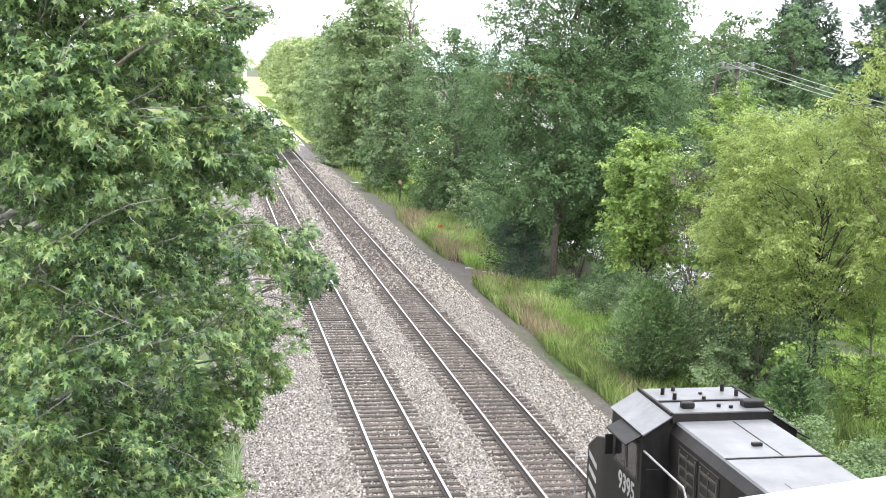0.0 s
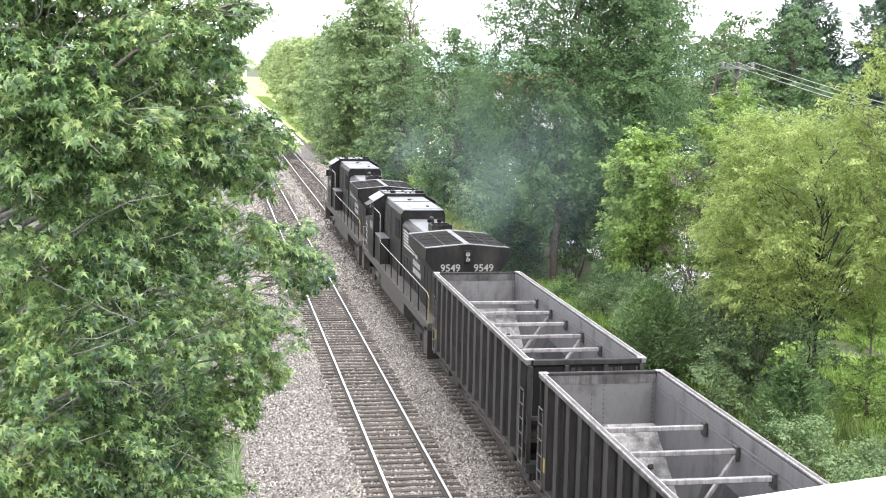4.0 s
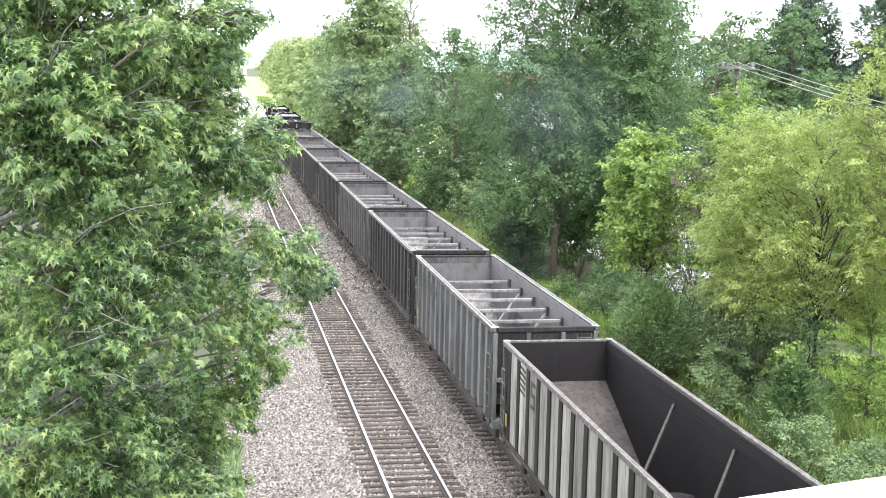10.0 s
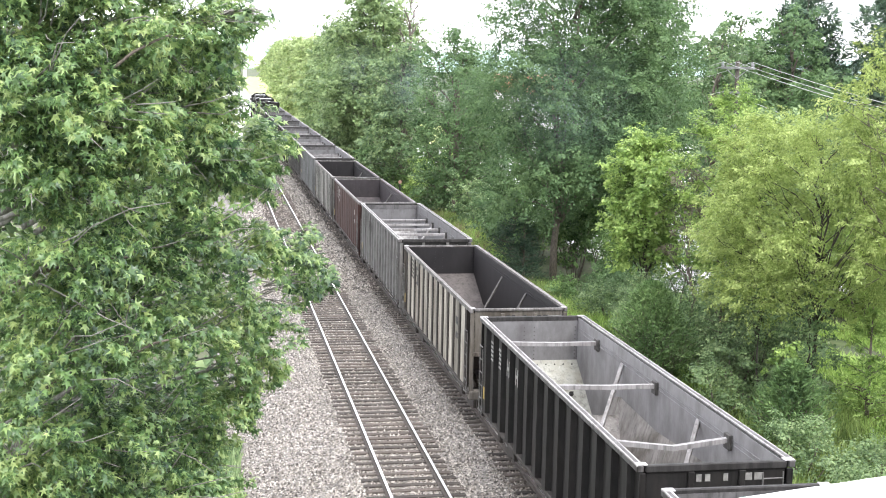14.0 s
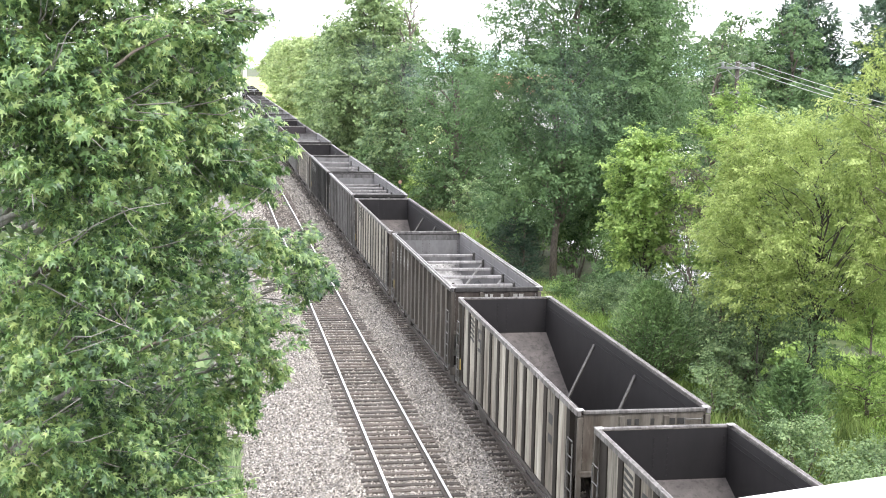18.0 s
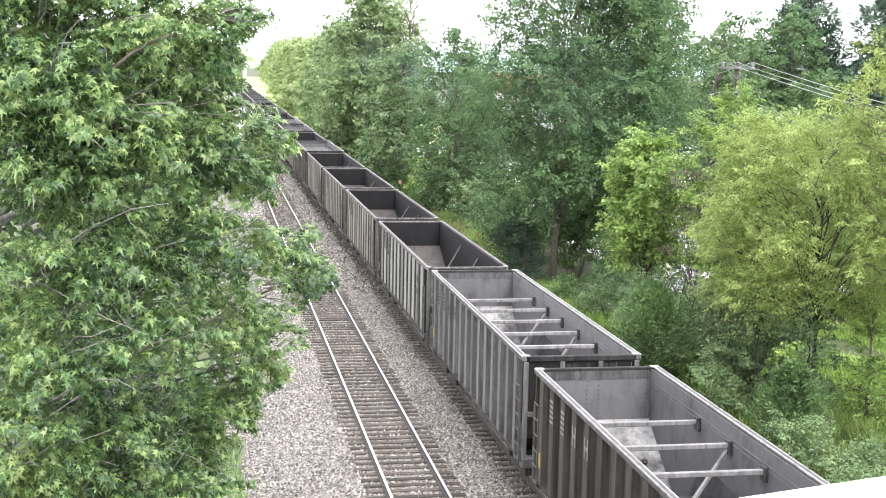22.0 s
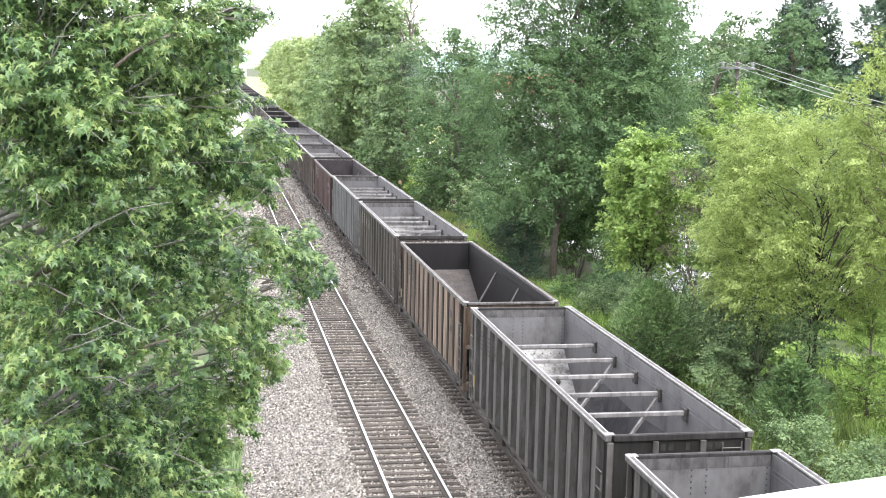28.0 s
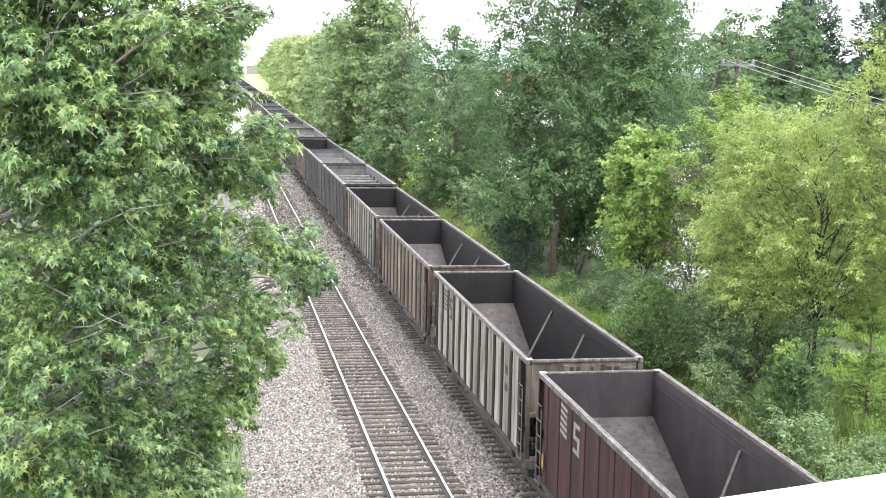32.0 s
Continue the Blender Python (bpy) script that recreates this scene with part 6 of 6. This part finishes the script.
def marker_post(x, y, h, material, label):
    t = thing("marker_post", label, "post", at=Matrix.Translation((x, y, ground_height(x, y))))
    part("post", Shape().tube([(0, 0, -0.2), (0, 0, h)], 0.06, 8), material, t)
    return t


BLACK_POST = surface("black_post_paint", (0.015, 0.015, 0.015), (0.03, 0.03, 0.03), 6, 0.6, 0)
RED_POST = surface("faded_red_orange_paint", (0.30, 0.06, 0.02), (0.42, 0.11, 0.04), 6, 0.6, 0)
pst = marker_post(16.0, 111.0, 1.9, BLACK_POST, "dark post with a round pale orange marker on top")
part("marker_disc", Shape().tube([(0, -0.03, 2.05), (0, 0.03, 2.05)], 0.15, 14), surface("faded_orange_marker", (0.30, 0.17, 0.12), (0.38, 0.24, 0.18), 5, 0.6, 0), pst)
stk = marker_post(15.5, 88.0, 1.0, RED_POST, "red-orange utility marker stake in the grass")
part("marker_cap", Shape().box(-0.16, -0.03, 0.95, 0.16, 0.03, 1.2, 0.01), RED_POST, stk)
SCRAP = surface("white_scrap", (0.7, 0.7, 0.68), (0.8, 0.8, 0.78), 5, 0.7, 0)
for x, y, s in ((15.1, 76.0, 0.26), (15.9, 75.3, 0.14), (16.3, 75.0, 0.12), (15.6, 74.3, 0.1), (14.2, 130.0, 0.4)):
    solid("litter", Shape().box(x - s, y - s * 0.3, ground_height(x, y) + 0.02, x + s, y + s * 0.3, ground_height(x, y) + 0.02 + s * 0.25, 0.02), SCRAP, "scrap of white litter on the dirt", "litter", "litter")

# store building behind the trees: white walls, orange band
STUCCO = surface("white_store_wall", (0.62, 0.61, 0.58), (0.74, 0.73, 0.70), 2, 0.85, 0.05)
ORANGE = surface("orange_store_band", (0.52, 0.20, 0.13), (0.62, 0.28, 0.19), 2, 0.7, 0)
store = thing("store_building", "white store building with an orange-red roof band", "building")
part("wall", Shape().box(36.0, 158, -1.0, 53.0, 172, 7.6), STUCCO, store)
part("roof_band", Shape().box(35.7, 157.7, 7.6, 53.3, 172.3, 9.8, 0.05), ORANGE, store, "orange-red band")
for i in range(5):
    w = part("window", Shape().box(36.5 + i * 3.0, 157.94, 0.3, 38.9 + i * 3.0, 158.02, 3.0), GLASS, store)
    part("window_frame", Shape().box(36.4 + i * 3.0, 157.9, 3.0, 39 + i * 3.0, 158.0, 3.1).box(36.4 + i * 3.0, 157.9, 0.2, 39 + i * 3.0, 158.0, 0.3), METAL_GREY, w)

# the far end: an overpass, hazy wooded hills
far_bridge = thing("overpass", "distant concrete road overpass across the railway", "bridge", kind="structure")
part("deck", Shape().box(-90, 880, 5.6, 150, 892, 7.6), CONCRETE, far_bridge)
part("rail", Shape().box(-90, 879.6, 7.6, 150, 880, 9.2), CONCRETE, far_bridge)
for x in (-60, -30, -4, 24, 50, 80, 110):
    part("pier", Shape().box(x - 1, 882, -1.2, x + 1, 890, 5.6), CONCRETE, far_bridge)
hx = [-900 + 40 * i for i in range(60)]
hv = [(x, 1500, 0) for x in hx] + [(x, 1560, 26 + 10 * noise.noise(Vector((x * 0.006, 0, 0))) + 4 * noise.noise(Vector((x * 0.03, 2, 0)))) for x in hx]
solid("backdrop", Shape().add(hv, [(i, i + 1, len(hx) + i + 1, len(hx) + i) for i in range(len(hx) - 1)]), HAZE_HILL, "hazy wooded hills on the horizon", "hills", kind="structure")

# ---------------------------------------------------------------- ties and stones, near ones singly
TIE_MESHES = []
for i in range(6):
    TIE_MESHES.append(Shape().box(-1.30 + r_u.normal() * 0.03, -0.105, -0.17, 1.30 + r_u.normal() * 0.03, 0.105, 0.005 + r_u.normal() * 0.006, 0.012).mesh("tie", TIE))
for track, xc in ((track_main, XC), (track_side, XS)):
    rest = Shape()
    for i in range(-60, 900):
        y = 26 + 0.495 * i
        if 0 <= i < 150:
            tie = part("tie", TIE_MESHES[int(r_u.integers(6))], TIE, track, at=pose(xc + r_u.normal() * 0.03, y + r_u.normal() * 0.02, 0, 0, 0, r_u.normal() * 0.7))
        else:
            rest.box(xc - 1.3, y - 0.115, -0.17, xc + 1.3, y + 0.115, 0.004)
    tagged(part("ties_beyond", rest, TIE, track), kind="stuff")


def stones(name, label, n, seed, zone, lo, hi, material):
    """Loose crushed stones lying on the ballast bed."""
    r = np.random.default_rng(seed)
    x = zone[0] + (zone[1] - zone[0]) * r.random(n)
    y = zone[2] + (zone[3] - zone[2]) * r.random(n) ** 1.4
    on_tie = np.zeros(n, bool)
    for xc in (XC, XS):
        ph = np.abs(((y - 26) / 0.495 + 0.5) % 1 - 0.5) * 0.495
        on_tie |= (np.abs(x - xc) < 1.3) & (ph < 0.12) & (r.random(n) < 0.965)
        on_tie |= (np.abs(np.abs(x - xc) - 0.7525) < 0.09)
    oily = (np.abs(x - XC) < 1.15) | ((np.abs(x - XC) < 1.45) & (r.random(n) < 0.5)) | ((np.abs(x - XS) < 1.2) & (r.random(n) < 0.6))
    keep = ~on_tie & (oily == (material == STONE_OILY))
    x, y = x[keep], y[keep]
    k = len(x)
    z = np.interp(x, [p[0] for p in bed], [p[1] for p in bed])
    s = lo + (hi - lo) * r.random(k)
    base = np.array([(1, 0, -0.3), (0, 1, -0.3), (-1, 0, -0.3), (0, -1, -0.3), (0, 0, 0.75)])
    v = base[None] * (0.65 + 0.6 * r.random((k, 5, 1))) * s[:, None, None] + r.normal(size=(k, 5, 3)) * 0.25 * s[:, None, None]
    a = r.random(k) * 6.28
    c, q = np.cos(a)[:, None], np.sin(a)[:, None]
    v = np.stack([v[:, :, 0] * c - v[:, :, 1] * q, v[:, :, 0] * q + v[:, :, 1] * c, v[:, :, 2]], 2)
    v += np.stack([x, y, z + s * 0.35 + 0.03 * (r.random(k) - 0.4) * (np.abs(x - XS) > 1.4)], 1)[:, None]
    tri = np.array([(0, 1, 4), (1, 2, 4), (2, 3, 4), (3, 0, 4)])
    t = (tri[None] + (np.arange(k) * 5)[:, None, None]).reshape(-1, 3)
    return tagged(new(name, array_mesh(name, v.reshape(-1, 3), t, material)), label, "gravel", kind="stuff")


STONE_RANDOM = foliage("crushed_stone", (0.055, 0.049, 0.045), (0.205, 0.186, 0.164), (0.46, 0.425, 0.385), 0.0, 0.95, 0.2, 0.95, 0.35)
STONE_OILY = foliage("oil_stained_stone", (0.045, 0.038, 0.033), (0.155, 0.135, 0.118), (0.34, 0.305, 0.27), 0.0, 0.9, 0.25, 0.95, 0.35)
for near, tone in ((True, STONE_RANDOM), (True, STONE_OILY), (False, STONE_RANDOM), (False, STONE_OILY)):
    stones("ballast_stones", ("pale crushed grey and tan ballast stones" if tone == STONE_RANDOM else "dark oil-stained ballast stones between the rails"), 125000 if near else 50000,
           31 if near else 32, (0.4, 14.05, 26, 72) if near else (2.4, 14.0, 64, 150), 0.022 if near else 0.045, 0.043 if near else 0.075, tone)


# ---------------------------------------------------------------- exhaust smoke: thin blue-grey wisps
def smoke_material():
    """Thin haze, denser in the middle of a wisp and uneven."""
    m = bpy.data.materials.new("thin_blue_exhaust")
    m.use_nodes = True
    N, L = m.node_tree.nodes, m.node_tree.links
    N.remove(N["Principled BSDF"])
    tr, df, mx = N.new("ShaderNodeBsdfTransparent"), N.new("ShaderNodeBsdfTranslucent"), N.new("ShaderNodeMixShader")
    df.inputs["Color"].default_value = (0.46, 0.58, 0.72, 1)
    tc, mp, gr, ns = N.new("ShaderNodeTexCoord"), N.new("ShaderNodeMapping"), N.new("ShaderNodeTexGradient"), N.new("ShaderNodeTexNoise")
    mp.inputs["Scale"].default_value = (1 / 4.7, 1 / 4.7, 1 / 3.6)
    gr.gradient_type = "QUADRATIC_SPHERE"
    ns.inputs["Scale"].default_value, ns.inputs["Detail"].default_value = 0.5, 3
    L.new(tc.outputs["Object"], mp.inputs["Vector"])
    L.new(mp.outputs["Vector"], gr.inputs["Vector"])
    L.new(tc.outputs["Object"], ns.inputs["Vector"])
    mul = N.new("ShaderNodeMath")
    mul.operation = "MULTIPLY"
    L.new(gr.outputs["Fac"], mul.inputs[0])
    L.new(ns.outputs["Fac"], mul.inputs[1])
    thin = N.new("ShaderNodeMath")
    thin.operation = "MULTIPLY"
    thin.inputs[1].default_value = 0.18
    L.new(mul.outputs["Value"], thin.inputs[0])
    L.new(thin.outputs["Value"], mx.inputs["Fac"])
    L.new(tr.outputs["BSDF"], mx.inputs[1])
    L.new(df.outputs["BSDF"], mx.inputs[2])
    L.new(mx.outputs["Shader"], N["Material Output"].inputs["Surface"])
    return m


SMOKE = smoke_material()
r_s = np.random.default_rng(17)
SMOKES = []
PUFFS = ((0, 1.8), (1, 2.8), (0, 4.2), (1, 5.4), (1, 7.6))   # locomotive, moment at which the wisp is left behind
for k, (which, when) in enumerate(PUFFS):
    # a billowing sheet of haze, lumpy all over
    n = 13
    g = [(-5.0 + 10.0 * i / (n - 1), -3.8 + 7.6 * j / (n - 1)) for j in range(n) for i in range(n)]
    v = [(x, 0.9 * noise.noise(Vector((x * 0.4, z * 0.4, 3.1 * k))) + 0.03 * (x * x + z * z), z) for x, z in g]
    f = [(j * n + i, j * n + i + 1, (j + 1) * n + i + 1, (j + 1) * n + i) for j in range(n - 1) for i in range(n - 1)]
    ob = tagged(solid("exhaust_smoke", Shape().add(v, f), SMOKE, "thin blue-grey wisp of diesel exhaust smoke", "smoke", "exhaust smoke", "stuff", True), kind="stuff")
    ob.visible_shadow = False
    SMOKES.append((ob, when, which, r_s.normal(size=3)))


# ---------------------------------------------------------------- what moves
TRAIN = (-2.0, 15.52, 0.0183)
SURGE = ((0, 0.0), (10, 0.0), (13, -0.2), (16.5, 0.0), (19, 0.1), (22, 0.4), (25, 0.1), (28.5, 0.4), (30.1, 0.45), (30.7, 0.95), (32, 1.1))


def train_at(t):
    """How far along the track the train's reference mark is after t seconds; it speeds up a little, with slack running in and out."""
    return TRAIN[0] + TRAIN[1] * t + TRAIN[2] * t * t + float(np.interp(t, [p[0] for p in SURGE], [p[1] for p in SURGE]))


def motions():
    times = [0, 1, 2, 3, 4, 6, 8, 10, 12, 14, 16, 18, 20, 22, 24, 26, 28, 29, 30, 30.8, 32]
    for car, back in CARS.items():
        walk(car, [(t, pose(XC, train_at(t) - back, RAIL)) for t in times])
    for loco, ahead in ((loco_b, -14.65), (loco_a, 7.55)):
        walk(loco, [(t, pose(XC, train_at(t) + ahead, RAIL)) for t in times])
    for ob, when, which, j in SMOKES:
        # each wisp leaves the stack, slows down, drifts aside into the trees and rises
        rows = []
        for t in (0, 1, 2, 3, 4, 5, 6, 7, 8, 9, 10, 12, 14, 17, 20, 24, 28, 32):
            age = max(0.0, t - when)
            y = train_at(min(t, when)) + (7.55, -14.65)[which] + 6.0 + 22.0 * (1 - math.exp(-age / 1.6)) + 0.5 * age
            x = XC + 2.2 + 0.4 * j[0] + 5.0 * (1 - math.exp(-age / 5.0)) + 0.12 * age
            rows.append((t, pose(x, y + j[2], 6.9 + 0.4 * j[1] + 2.6 * (1 - math.exp(-age / 4.0)) + 0.08 * age, 0, 0, 48 - 66 * min(1.0, age / 2.5) + 6 * math.sin(0.3 * t + when))))
        walk(ob, rows)
    r = np.random.default_rng(3)
    for i, (b, z0) in enumerate(BOUGHS):
        rows = []
        for k in range(33):
            g = 0.6 + 0.5 * math.sin(k * 0.21 + 1)
            rows.append((k, pose(0, 0, z0, 0.5 * g * math.sin(k * 1.9 + i * 1.3), 0.8 * g * math.sin(k * 1.45 + i * 2.1) - 0.4 * g, 0.7 * g * math.sin(k * 1.1 + i))))
        walk(b, rows)


motions()
